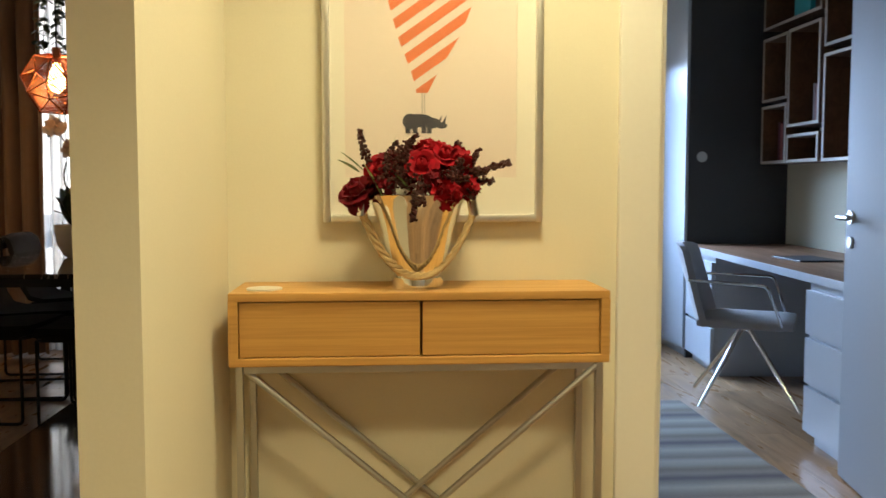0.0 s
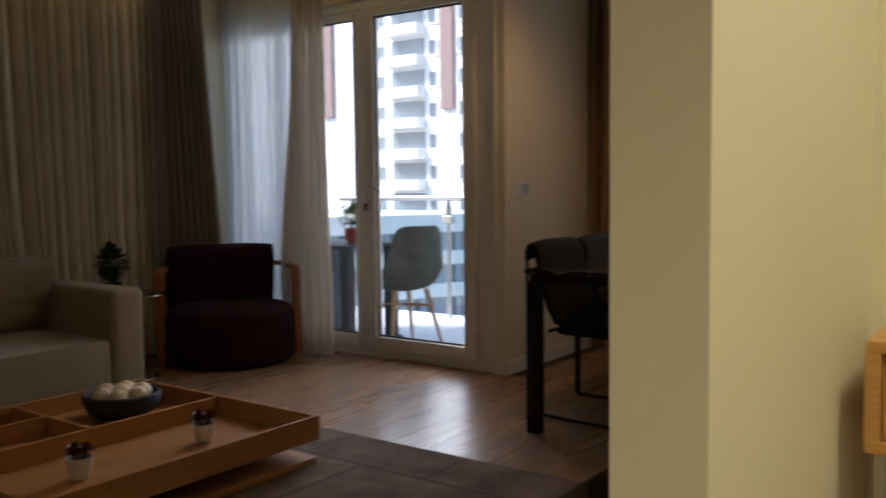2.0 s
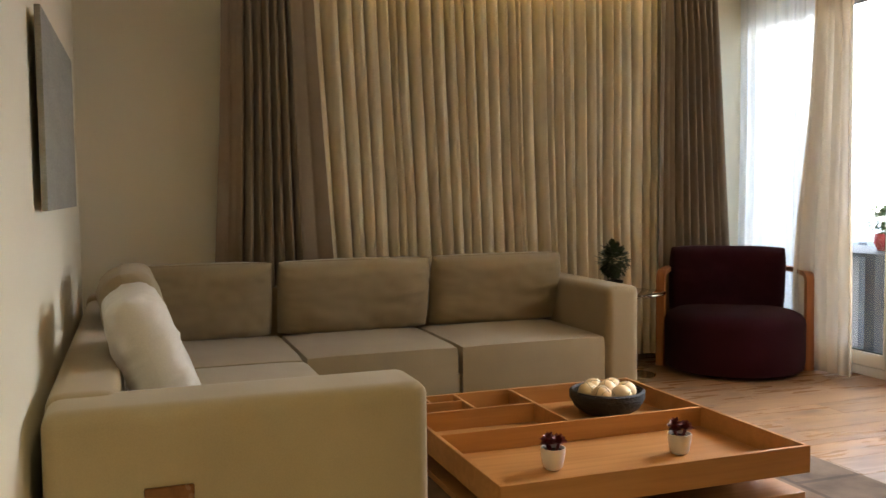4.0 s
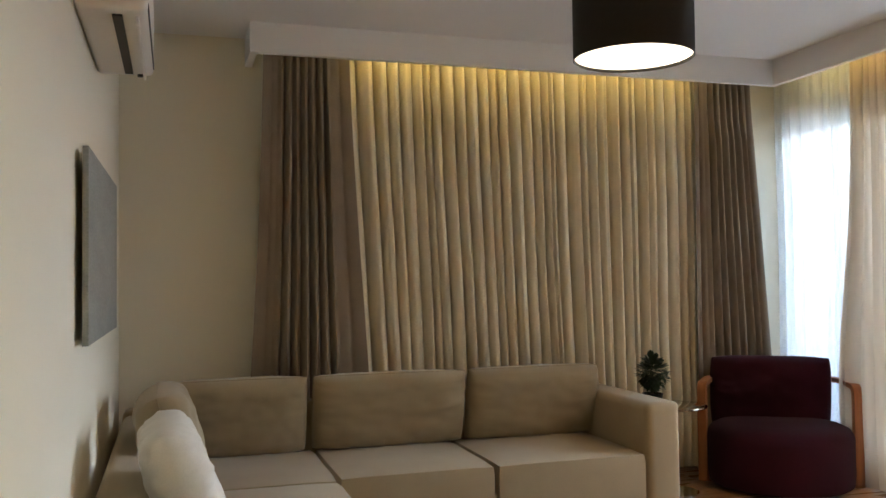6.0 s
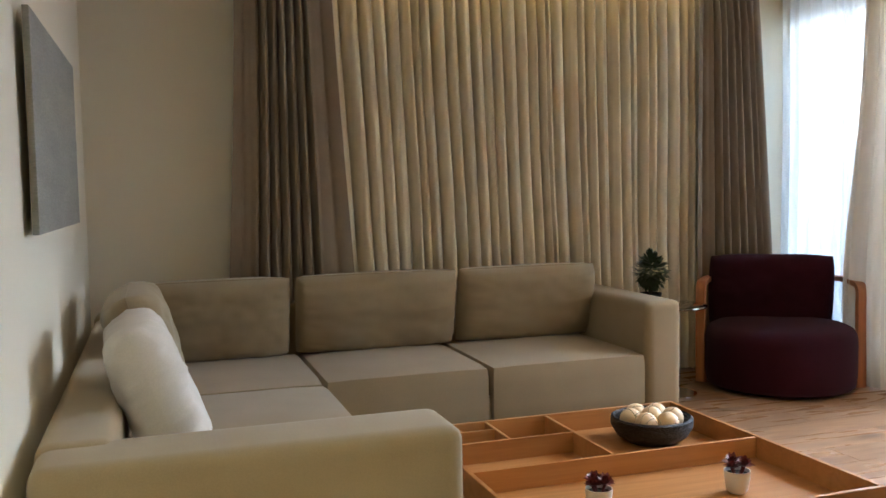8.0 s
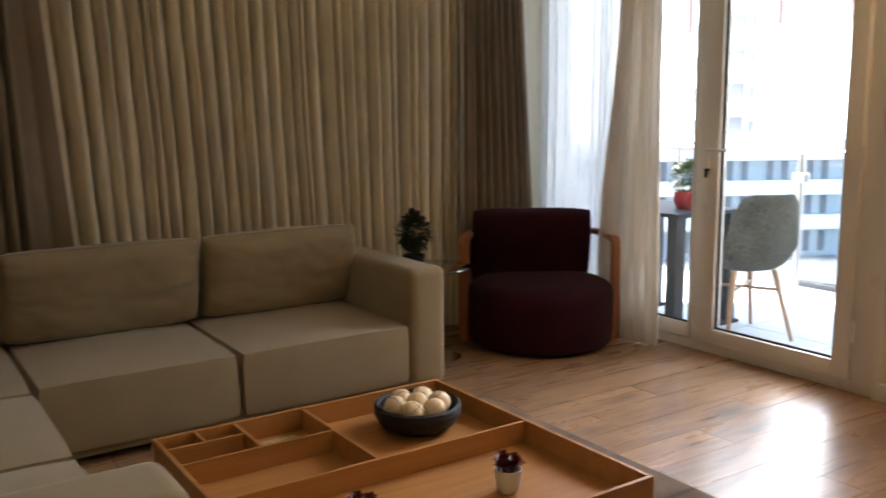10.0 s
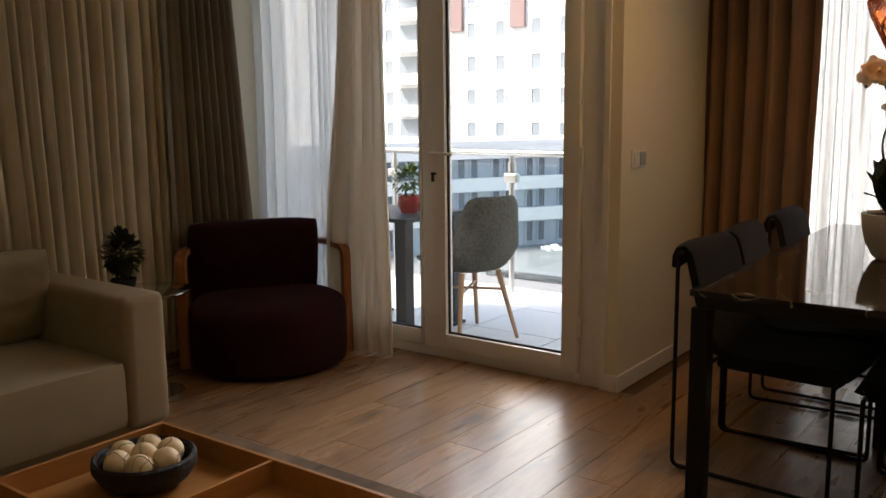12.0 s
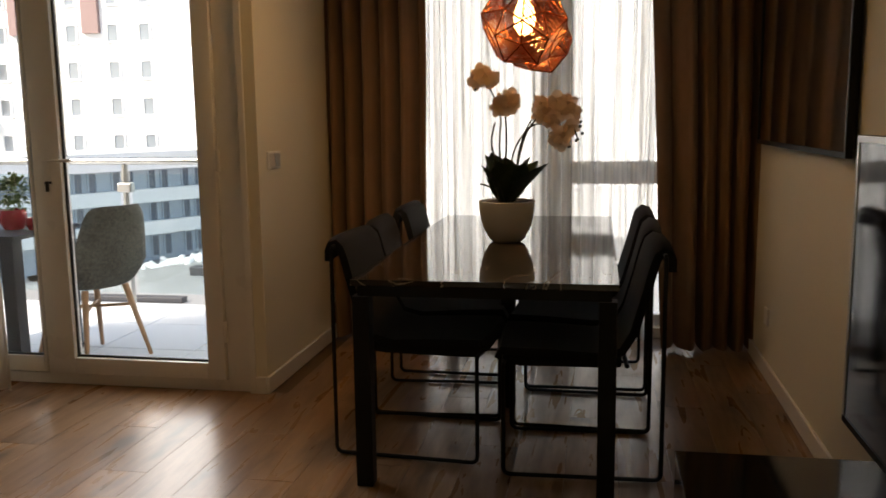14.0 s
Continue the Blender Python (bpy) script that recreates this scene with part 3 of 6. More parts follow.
def seam(w, h, m, pinch=0.06, n=24, r=0.003):
    """The welt that runs round a cushion's rim."""
    pts = []
    for k in range(4 * n):
        i, t = divmod(k, n)
        q = 2 * t / n - 1
        u, v = ((q, -1), (1, q), (-q, 1), (-1, -q))[i]
        a = 1 - pinch * (1 - abs(u) ** 3) * abs(v) ** 6
        b = 1 - pinch * (1 - abs(v) ** 3) * abs(u) ** 6
        c = 1 - 0.07 * abs(u * v) ** 3
        pts.append(m @ Vector((u * w / 2 * b * c, 0, v * h / 2 * a * c)))
    return tube(pts, r, 6, True)


def slab_soft(x0, x1, y0, y1, z0, z1, r=0.04, crown=0.012):
    """An upholstered block: rounded edges and a slightly crowned top."""
    bm = bmesh.new()
    bmesh.ops.create_cube(bm, size=1)
    bmesh.ops.subdivide_edges(bm, edges=bm.edges[:], cuts=5, use_grid_fill=True)
    for v in bm.verts:
        p = Vector((v.co.x * (x1 - x0), v.co.y * (y1 - y0), v.co.z * (z1 - z0)))
        hx, hy, hz = (x1 - x0) / 2 - r, (y1 - y0) / 2 - r, (z1 - z0) / 2 - r
        # push the shell onto a rounded box
        q = Vector((max(-hx, min(hx, p.x)), max(-hy, min(hy, p.y)), max(-hz, min(hz, p.z))))
        d = p - q
        if d.length > 1e-6:
            p = q + d.normalized() * r
        if v.co.z > 0.1:
            p.z += crown * (1 - (2 * v.co.x) ** 2) * (1 - (2 * v.co.y) ** 2)
        v.co = p + Vector(((x0 + x1) / 2, (y0 + y1) / 2, (z0 + z1) / 2))
    return bm


def soft_box(x0, x1, y0, y1, z0, z1, r=0.04, seg=4):
    return B(x0, x1, y0, y1, z0, z1, bevel=r, seg=seg)


def drape(name, a, b, z0, z1, pleat, depth, material, label, seed=0, pinch=0.0, a2=None, b2=None, cells=None, step=12, rows=18, group="", bulge=0.0):
    """A hung curtain from a to b (x, y) at the top and from a2 to b2 at the hem; pleat: a fold's width; depth: its amplitude; pinch: gathered heading; bulge: how far the first edge swings out above the hem."""
    rnd = random.Random(seed)
    a, b = Vector((*a, 0)), Vector((*b, 0))
    a2, b2 = Vector((*a2, 0)) if a2 else a, Vector((*b2, 0)) if b2 else b
    L = (b - a).length
    folds = max(2, round(L / pleat))
    widths = [rnd.choice((0.55, 0.8, 1.0, 1.25, 1.7)) * rnd.uniform(0.85, 1.15) for _ in range(folds)]
    amps = [rnd.uniform(0.6, 1.3) for _ in range(folds)]
    if cells:
        widths, amps, folds = [c[0] for c in cells], [c[1] for c in cells], len(cells)
    total = sum(widths)
    n = folds * step
    verts, faces = [], []
    side = (b - a).normalized().cross(Vector((0, 0, 1)))
    us, ph, am, cw = [], [], [], []
    acc = 0
    for k in range(folds):
        for s in range(step):
            us.append((acc + widths[k] * s / step) / total)
            ph.append(2 * math.pi * s / step)
            am.append(amps[k])
            cw.append(widths[k] / total * L)
        acc += widths[k]
    us.append(1.0), ph.append(0.0), am.append(amps[-1]), cw.append(0.0)
    for j in range(rows + 1):
        v = j / rows
        z = z1 + (z0 - z1) * v
        # folds open out below the heading
        open_ = 1.0 if not pinch else min(1.0, 0.35 + 1.5 * v) if v < 0.12 else 0.9 + 0.25 * v
        for i in range(n + 1):
            u = us[i]
            p = (a.lerp(b, u)).lerp(a2.lerp(b2, u), v ** 1.3)
            p = p - (b - a).normalized() * bulge * (1 - u) ** 1.5 * math.exp(-((v - 0.78) / 0.30) ** 2)
            shape = 2 * (abs(math.cos(ph[i] / 2)) + 1e-6) ** (0.8 if pinch else 0.6) - 1.3
            off = depth * am[i] * open_ * shape + 0.18 * depth * noise.noise(Vector((u * L * 4 + seed, z * 0.7, seed * 3.1)))
            sl = 0.08 * cw[i] * math.sin(ph[i])
            q = p + side * off + (b - a).normalized() * (sl + 0.03 * v * noise.noise(Vector((u * L * 2.2, z * 0.9, seed * 1.7))))
            verts.append((q.x, q.y, z))
    for j in range(rows):
        for i in range(n):
            k = j * (n + 1) + i
            faces.append((k, k + 1, k + n + 2, k + n + 1))
    ob = thing(name, label, "curtain", group=group)
    for nm, r0, r1 in (("heading", 0, 1), ("cloth", 1, rows - 1), ("hem", rows - 1, rows)):
        me = bpy.data.meshes.new(nm)
        me.from_pydata(verts[r0 * (n + 1):(r1 + 1) * (n + 1)], [], faces[:(r1 - r0) * n])
        me.shade_smooth()
        link(nm, me, material, ob)
    return ob


def structure(name, bm, material, label=""):
    ob = part(name, bm, material)
    return tagged(ob, label, "", "", "structure")

# ---- the building ----
CEIL, HCEIL = 2.66, 2.60
XW, YS, YD, XT, YB = -5.30, 0.71, 5.05, -0.515, 6.36   # west wall, south wall, door wall, TV wall, dining window wall
XE = -2.889                                            # wall between balcony and dining bay


def wall_with_hole(name, axis, face, thick, a0, a1, z1, holes, material=M_WALL, label="cream painted plaster wall"):
    """A wall along an axis with rectangular openings (from, to, bottom, top)."""
    bm = bmesh.new()

    def blk(u0, u1, w0, w1):
        if u1 - u0 < 1e-4 or w1 - w0 < 1e-4:
            return
        if axis == "x":
            box(bm, u0, u1, min(face, face + thick), max(face, face + thick), w0, w1)
        else:
            box(bm, min(face, face + thick), max(face, face + thick), u0, u1, w0, w1)
    u = a0
    for h0, h1, w0, w1 in sorted(holes):
        blk(u, h0, 0, z1)
        blk(h0, h1, 0, w0)
        blk(h0, h1, w1, z1)
        u = h1
    blk(u, a1, 0, z1)
    return structure(name, bm, material, label)


# the slab below the planks reaches under all rooms
structure("floor_slab", box(B(-5.5, 3.0, -2.2, 5.25, -0.25, -0.010), XE - 0.16, 3.0, 5.25, 6.6, -0.25, -0.010), M_JOINT, "dark joint layer under the wooden floor")
structure("ceiling_living", B(-5.5, XT + 0.12, YS - 0.16, 5.25, CEIL, CEIL + 0.2), M_CEIL, "flat white painted ceiling")
structure("ceiling_dining", B(XE - 0.16, XT + 0.12, 5.25, 6.6, CEIL, CEIL + 0.2), M_CEIL, "flat white painted ceiling")
structure("ceiling_hall", B(XT + 0.12, 3.0, -2.2, 2.5, HCEIL, HCEIL + 0.26), M_CEIL, "flat white painted hall ceiling")
structure("ceiling_entry", B(-2.2, XT + 0.12, -2.2, YS - 0.16, HCEIL, HCEIL + 0.26), M_CEIL, "flat white painted hall ceiling")
structure("ceiling_office", B(XT + 0.12, 3.0, 2.5, 6.6, HCEIL, HCEIL + 0.26), M_CEIL, "flat white painted office ceiling")

wall_with_hole("wall_west", "y", XW, -0.2, YS - 0.16, 5.25, CEIL, [(2.05, 4.25, 0.35, 2.35)])
wall_with_hole("wall_south", "x", YS, -0.16, XW, -0.95, CEIL, [])
wall_with_hole("wall_door", "x", YD, 0.20, XW, XE, CEIL, [(-5.26, -2.975, 0.0, 2.33)])
wall_with_hole("wall_bay", "y", XE, -0.16, 5.25, 6.56, CEIL, [])
wall_with_hole("wall_dining", "x", YB, 0.20, XE, XT, CEIL, [(-2.75, -0.72, 0.06, 2.5)])
wall_with_hole("wall_tv", "y", XT, 0.12, 3.2, 6.56, CEIL, [])
wall_with_hole("wall_pier", "y", -0.468, -0.106, 1.565, 3.2, CEIL, [])
wall_with_hole("wall_console", "x", 2.372, 0.13, -0.468, 2.75, HCEIL, [(0.64, 1.575, 0.0, 2.06)])
wall_with_hole("wall_office_east", "y", 2.62, 0.15, 2.5, 6.56, HCEIL, [], label="pale grey painted office wall")
wall_with_hole("wall_office_north", "x", YB, 0.20, XT + 0.12, 2.62, HCEIL, [(0.2, 1.7, 0.75, 2.35)])
wall_with_hole("wall_hall_east", "y", 2.60, 0.15, -2.2, 2.37, HCEIL, [])
wall_with_hole("wall_hall_south", "x", -2.0, -0.15, -2.2, 2.75, HCEIL, [])
wall_with_hole("wall_hall_west", "y", -2.05, -0.15, -2.2, YS - 0.16, HCEIL, [])

# gypsum pelmets over the curtains
structure("pelmet_west", B(-4.985, -4.945, 1.39, 4.725, 2.495, CEIL), M_CEIL, "white gypsum curtain pelmet")
structure("pelmet_west_end", B(XW, -4.985, 1.39, 1.43, 2.495, CEIL), M_CEIL, "end of the white gypsum pelmet")
structure("pelmet_door", B(-4.985, XE, 4.725, 4.765, 2.495, CEIL), M_CEIL, "white gypsum curtain pelmet")

# baseboards, 4 mm proud of what they stand on
for nm, a in (("baseboard_bay", (XE, XE + 0.014, YD - 0.014, 6.34, 0, 0.085)), ("baseboard_tv", (XT - 0.014, XT, 3.2, 6.34, 0, 0.085)),
              ("baseboard_pier", (-0.588, -0.574, 1.565, 3.2, 0, 0.085)), ("baseboard_door", (-2.945, XE, YD - 0.014, YD, 0, 0.085)),
              ("baseboard_south", (-5.0, -0.95, YS, YS + 0.014, 0, 0.085)), ("baseboard_console", (-0.468, 0.53, 2.358, 2.372, 0, 0.085)),
              ("baseboard_hall", (-0.468, -0.454, 1.565, 2.358, 0, 0.085))):
    structure(nm, B(*a, bevel=0.004, seg=1), M_TRIM, "white painted baseboard")

# casing of the office doorway
structure("door_casing", box(box(B(0.535, 0.645, 2.352, 2.372, 0, 2.06, bevel=0.005), 1.57, 1.68, 2.352, 2.372, 0, 2.06, bevel=0.005), 0.535, 1.68, 2.352, 2.372, 2.06, 2.16, bevel=0.005), M_TRIM, "white lacquered door casing")
structure("door_lining", box(box(B(0.640, 0.660, 2.372, 2.51, 0, 2.06), 1.555, 1.575, 2.372, 2.51, 0, 2.06), 0.66, 1.555, 2.372, 2.51, 2.04, 2.06), M_TRIM, "white door lining")


def pvc_bar(bm, u0, u1, z0, z1, y0, y1):
    return box(bm, u0, u1, y0, y1, z0, z1, bevel=0.006, seg=2)


# balcony door: fixed lights, one leaf with handle
bd = tagged(new("door_1"), "white PVC balcony door with clear glass, closed", "door", "", "structure")
bm = bmesh.new()
for u0, u1, z0, z1 in ((-5.26, -5.235, 0, 2.33), (-3.092, -2.975, 0, 2.33), (-5.235, -3.092, 2.27, 2.33), (-5.235, -3.092, 0.0, 0.055), (-4.046, -4.031, 0.055, 2.27)):
    pvc_bar(bm, u0, u1, z0, z1, YD + 0.01, YD + 0.085)
part("frame", bm, M_PVC, bd, "", True)
for u0, u1, nm in ((-4.030, -3.095, "leaf"), (-5.233, -4.047, "fixed_light")):
    bm = bmesh.new()
    y0, y1 = (YD - 0.012, YD + 0.055) if nm == "leaf" else (YD + 0.0, YD + 0.06)
    g0, g1, zb, zt = u0 + (0.146 if nm == "leaf" else 0.030), u1 - (0.088 if nm == "leaf" else 0.016), 0.142, 2.215
    for q in ((u0, g0, 0.06, 2.262), (g1, u1, 0.06, 2.262), (g0, g1, 0.06, zb), (g0, g1, zt, 2.262)):
        pvc_bar(bm, *q, y0, y1)
    lf = part(nm, bm, M_PVC, bd, "", True)
    p = part("pane", B(g0, g1, YD + 0.025, YD + 0.045, zb, zt), M_GLASS, lf, "clear glass pane")
    p.visible_shadow = False
    bm = bmesh.new()
    for q in ((g0 - 0.002, g0 + 0.010, zb, zt), (g1 - 0.010, g1 + 0.002, zb, zt), (g0, g1, zb - 0.002, zb + 0.01), (g0, g1, zt - 0.01, zt + 0.002)):
        box(bm, q[0], q[1], YD + 0.012, YD + 0.024, q[2], q[3])
    part("gasket", bm, M_DARKSLOT, lf, "dark rubber gasket")
bm = tube(rounded([(-3.955, YD - 0.012, 1.115), (-3.955, YD - 0.055, 1.115), (-3.80, YD - 0.055, 1.115)], 0.02), 0.008)
part("handle", bm, M_PVC, bd, "white lever handle", True)
part("lock_plate", B(-3.968, -3.942, YD - 0.017, YD - 0.012, 0.95, 1.14, bevel=0.003), M_PVC, bd)
part("lock", box(B(-3.963, -3.947, YD - 0.026, YD - 0.017, 0.965, 1.015, bevel=0.003), -3.960, -3.925, YD - 0.034, YD - 0.026, 1.003, 1.015, bevel=0.002), M_DARKSLOT, bd, "dark lock with a key")
for z in (0.25, 1.06, 2.0):
    part("hinge", R((-3.080, YD - 0.018, z), (-3.080, YD - 0.018, z + 0.1), 0.010), M_PVC, bd, "", True)
structure("trim_door", B(-2.973, -2.945, YD - 0.012, YD + 0.02, 0, 2.4), M_PVC, "white door trim")

# dining window behind the voile
dw = tagged(new("window_1"), "white framed full height dining window", "window", "", "structure")
bm = bmesh.new()
for u0, u1, z0, z1 in ((-2.75, -2.68, 0.06, 2.5), (-0.79, -0.72, 0.06, 2.5), (-2.68, -0.79, 2.43, 2.5), (-2.68, -0.79, 0.06, 0.13), (-1.69, -1.50, 0.13, 2.43), (-1.50, -0.79, 0.90, 1.03)):
    box(bm, u0, u1, YB + 0.05, YB + 0.12, z0, z1, bevel=0.005)
part("window_frame", bm, M_PVC, dw, "", True)
for u0, u1, z0, z1 in ((-2.68, -1.69, 0.13, 2.43), (-1.50, -0.79, 0.13, 0.90), (-1.50, -0.79, 1.03, 2.43)):
    p = part("pane", B(u0, u1, YB + 0.08, YB + 0.095, z0, z1), M_GLASS, dw)
    p.visible_shadow = False

# window behind the long curtains, its outer shutter down
ww = tagged(new("window_2"), "closed window behind linen curtains, shutter lowered", "window", "", "structure")
bm = bmesh.new()
for a0, a1, z0, z1 in ((2.05, 2.12, 0.35, 2.35), (4.18, 4.25, 0.35, 2.35), (2.12, 4.18, 0.35, 0.42), (2.12, 4.18, 2.28, 2.35), (3.1, 3.2, 0.42, 2.28)):
    box(bm, XW - 0.10, XW - 0.03, a0, a1, z0, z1, bevel=0.005)
part("window_frame", bm, M_PVC, ww, "", True)
for a0, a1 in ((2.12, 3.1), (3.2, 4.18)):
    part("pane", B(XW - 0.075, XW - 0.06, a0, a1, 0.42, 2.28), M_GLASS, ww).visible_shadow = False
bm = bmesh.new()
for i in range(40):
    box(bm, XW - 0.178 + 0.006 * (i % 2), XW - 0.158 + 0.006 * (i % 2), 2.05, 4.25, 0.349 + 0.05 * i, 0.4005 + 0.05 * i)
part("shutter", bm, M_SHUTTER, ww, "grey slatted outer shutter")

# office window
ow = tagged(new("window_3"), "white framed office window", "window", "", "structure")
bm = bmesh.new()
for u0, u1, z0, z1 in ((0.2, 0.27, 0.75, 2.35), (1.63, 1.70, 0.75, 2.35), (0.27, 1.63, 0.75, 0.82), (0.27, 1.63, 2.28, 2.35), (0.92, 0.99, 0.82, 2.28)):
    box(bm, u0, u1, YB + 0.03, YB + 0.09, z0, z1, bevel=0.005)
part("window_frame", bm, M_PVC, ow, "", True)
for u0, u1 in ((0.27, 0.92), (0.99, 1.63)):
    part("pane", B(u0, u1, YB + 0.05, YB + 0.065, 0.82, 2.28), M_GLASS, ow).visible_shadow = False

# ---- outside ----
structure("ground", B(-600, 600, 7.2, 900, -11.4, -11.0), M_GROUND, "grey asphalt yard far below")
structure("ground_near", B(-600, 600, -600, 7.2, -11.4, -11.02), M_GROUND, "grey asphalt yard far below")


def windows_grid(parent, xs, zs, y, w, h, surround=M_FACADE, dark=M_FARWIN):
    me = bpy.data.meshes.new("pane")
    bm = B(-w / 2, w / 2, -0.02, 0.12, -h / 2, h / 2)
    bm.to_mesh(me)
    bm.free()
    me.materials.append(dark)
    mf = bpy.data.meshes.new("window")
    bm = bmesh.new()
    for q in ((-w / 2 - 0.12, -w / 2, -h / 2, h / 2), (w / 2, w / 2 + 0.12, -h / 2, h / 2), (-w / 2 - 0.12, w / 2 + 0.12, h / 2, h / 2 + 0.12), (-w / 2 - 0.2, w / 2 + 0.2, -h / 2 - 0.16, -h / 2)):
        box(bm, q[0], q[1], -0.10, 0.1, q[2], q[3])
    bm.to_mesh(mf)
    bm.free()
    mf.materials.append(surround)
    for z in zs:
        for x in xs:
            f = new("window", mf)
            f.parent, f.location = parent, (x, y, z)
            g = new("pane", me)
            g.parent = f


tower = thing("apartment_building", "tall white rendered apartment building with rows of windows", "building")
tower.matrix_basis = Matrix.Translation((0.4, -0.4, -0.4)) @ Matrix.Scale(1.3, 4)
part("wall", B(-95, 30, 70, 85, -10, 34), M_FACADE, tower)
windows_grid(tower, [-62.0, -58.5, -52.0, -48.5, -45.3, -41.5, -38.6, -33.5, -31.2, -27.5], [-3.6 + 3.05 * i for i in range(9)], 69.95, 0.9, 1.35)
for i in range(9):
    bm = bmesh.new()
    box(bm, -57.4, -53.0, 68.4, 70, -5.3 + 3.05 * i, -4.3 + 3.05 * i)
    part("balcony", bm, M_FACADE, tower)
    # flat dark panel stands in for the shade inside the balcony opening
    part("recess_shade", B(-57.3, -53.1, 69.9, 70.02, -4.3 + 3.05 * i, -2.6 + 3.05 * i), M_FARWIN, tower)
for x in (-66.0, -60.2, -50.2, -43.4):
    part("cladding", B(x - 0.75, x + 0.75, 69.6, 70.0, 8.6, 30), M_BRICK, tower, "terracotta cladding panel")
part("roof", B(-96, 31, 69.4, 86, 34, 34.8), M_FACADE, tower)

low = thing("office_block", "low blue-grey block with white balcony bands", "building", at=(-39.3, 73.8, 0), rz=60)
part("wall", B(-44, 17, 0, 9, -13, -2.9), M_FACADE2, low)
for z in (-2.9, -5.75, -8.6):
    part("band", B(-44.2, 17.2, -0.9, 0.0, z, z + 1.15), M_FACADE, low, "white balcony band")
windows_grid(low, [-42.5 + 3.4 * i + d for i in range(18) for d in (0, 1.25)], [-3.9, -6.75, -9.7], -0.03, 0.62, 1.75, M_FACADE2, M_DARKWIN)
part("roof", B(-44.4, 17.4, -1.0, 9.2, -1.75, -1.35), M_FACADE, low)

# snow and rubble heaped on the yard below the block
rnd = random.Random(71)
bm = bmesh.new()
for i in range(70):
    t, r = rnd.random(), rnd.uniform(0.12, 0.42)
    bmesh.ops.create_icosphere(bm, subdivisions=1, radius=r, matrix=Matrix.Translation((-39 + 3.6 * t + rnd.gauss(0, 0.6), 68 + 6.5 * t + rnd.gauss(0, 0.6), -11 + r * 0.3)) @ pose(0, 0, 0, rnd.uniform(0, 90), rnd.uniform(0, 90), 0) @ Matrix.Diagonal((1.5, 1.0, 0.5, 1)))
tagged(part("rubble_heap", bm, M_FACADE), "pale rubble heaped on the yard", "rubble", "", "stuff")
for x, y, w, d, h in ((-33.4, 65, 2.2, 1.2, 0.7), (-31.5, 67, 1.8, 1.0, 0.6), (-37, 55, 8, 0.8, 0.4)):
    tagged(part("site_block", B(x, x + w, y, y + d, -11, -11 + h, bevel=0.1), M_DARKGREY), "dark block standing on the grey yard", "block", "yard blocks")

# balcony
structure("balcony_floor", B(-5.9, XE - 0.16, 5.25, 6.98, -0.22, -0.055), M_JOINT, "balcony slab")
bal = tagged(new("balcony_tiles"), "pale grey balcony tiles", "", "", "structure")
me = bpy.data.meshes.new("tile")
bm = B(-0.297, 0.297, -0.297, 0.297, -0.02, 0.0, bevel=0.003, seg=1)
bm.to_mesh(me)
bm.free()
me.materials.append(M_TILE)
for i in range(5):
    for j in range(3):
        t = new("tile", me)
        t.parent, t.location = bal, (-3.36 - 0.6 * i, 5.56 + 0.6 * j, -0.035)
rail = thing("balcony_railing", "glass balcony railing with steel handrail and posts", "railing")
part("handrail", R((-5.9, 6.88, 1.02), (XE - 0.16, 6.88, 1.02), 0.026, 14), M_STEEL, rail, "", True)
for x in (-5.75, -4.62, -3.5):
    post = part("post", R((x, 6.88, -0.05), (x, 6.88, 1.0), 0.021, 12), M_STEEL, rail, "", True)
    part("clamp", B(x - 0.055, x + 0.055, 6.85, 6.91, 0.80, 0.87, bevel=0.012), M_STEEL, post)
    part("collar", R((x, 6.88, 0.88), (x, 6.88, 0.95), 0.030, 14), M_STEEL, post, "", True)
for x0, x1 in ((-5.70, -4.67), (-4.57, -3.55), (-3.45, -3.08)):
    part("pane", B(x0, x1, 6.874, 6.886, 0.08, 0.93), M_RAILGLASS, rail, "clear glass panel").visible_shadow = False

# ---- curtains ----
rnd = random.Random(3)
drape("linen_curtain", (-5.19, 1.91), (-5.19, 4.30), 0.03, 2.60, 0.070, 0.055, M_LINEN, "cream linen sheer curtain in deep folds", 3, a2=(-5.19, 2.05), rows=20, cells=[(rnd.choice((0.5, 0.8, 1.0, 1.15, 1.6)) * rnd.uniform(0.9, 1.1), rnd.uniform(0.6, 1.25)) for _ in range(34)])
drape("drape", (-5.11, 1.475), (-5.11, 1.96), 0.02, 2.57, 0.095, 0.052, M_DRAPE, "taupe pinch-pleated drape drawn to the side", 5, 1.0, cells=[(2.2, 0.15), (1.0, 0.9), (1.1, 1.3), (0.8, 0.8), (1.1, 1.35), (0.8, 0.9), (1.1, 1.2), (2.7, 0.15)], a2=(-5.09, 1.345), b2=(-5.09, 2.11), group="living room drapes")
drape("drape", (-5.11, 4.24), (-5.12, 4.67), 0.02, 2.57, 0.095, 0.052, M_DRAPE, "taupe pinch-pleated drape behind the armchair", 8, 1.0, cells=[(1.5, 0.3), (0.8, 0.9), (0.9, 1.3), (0.8, 1.0), (0.9, 1.3), (0.8, 1.0), (0.9, 1.3), (1.2, 0.4)], a2=(-5.10, 4.20), b2=(-5.12, 4.85), group="living room drapes")
drape("voile_curtain", (-5.22, 4.96), (-4.40, 4.96), 0.02, 2.60, 0.085, 0.022, M_VOILE, "white voile curtain glowing with daylight", 11)
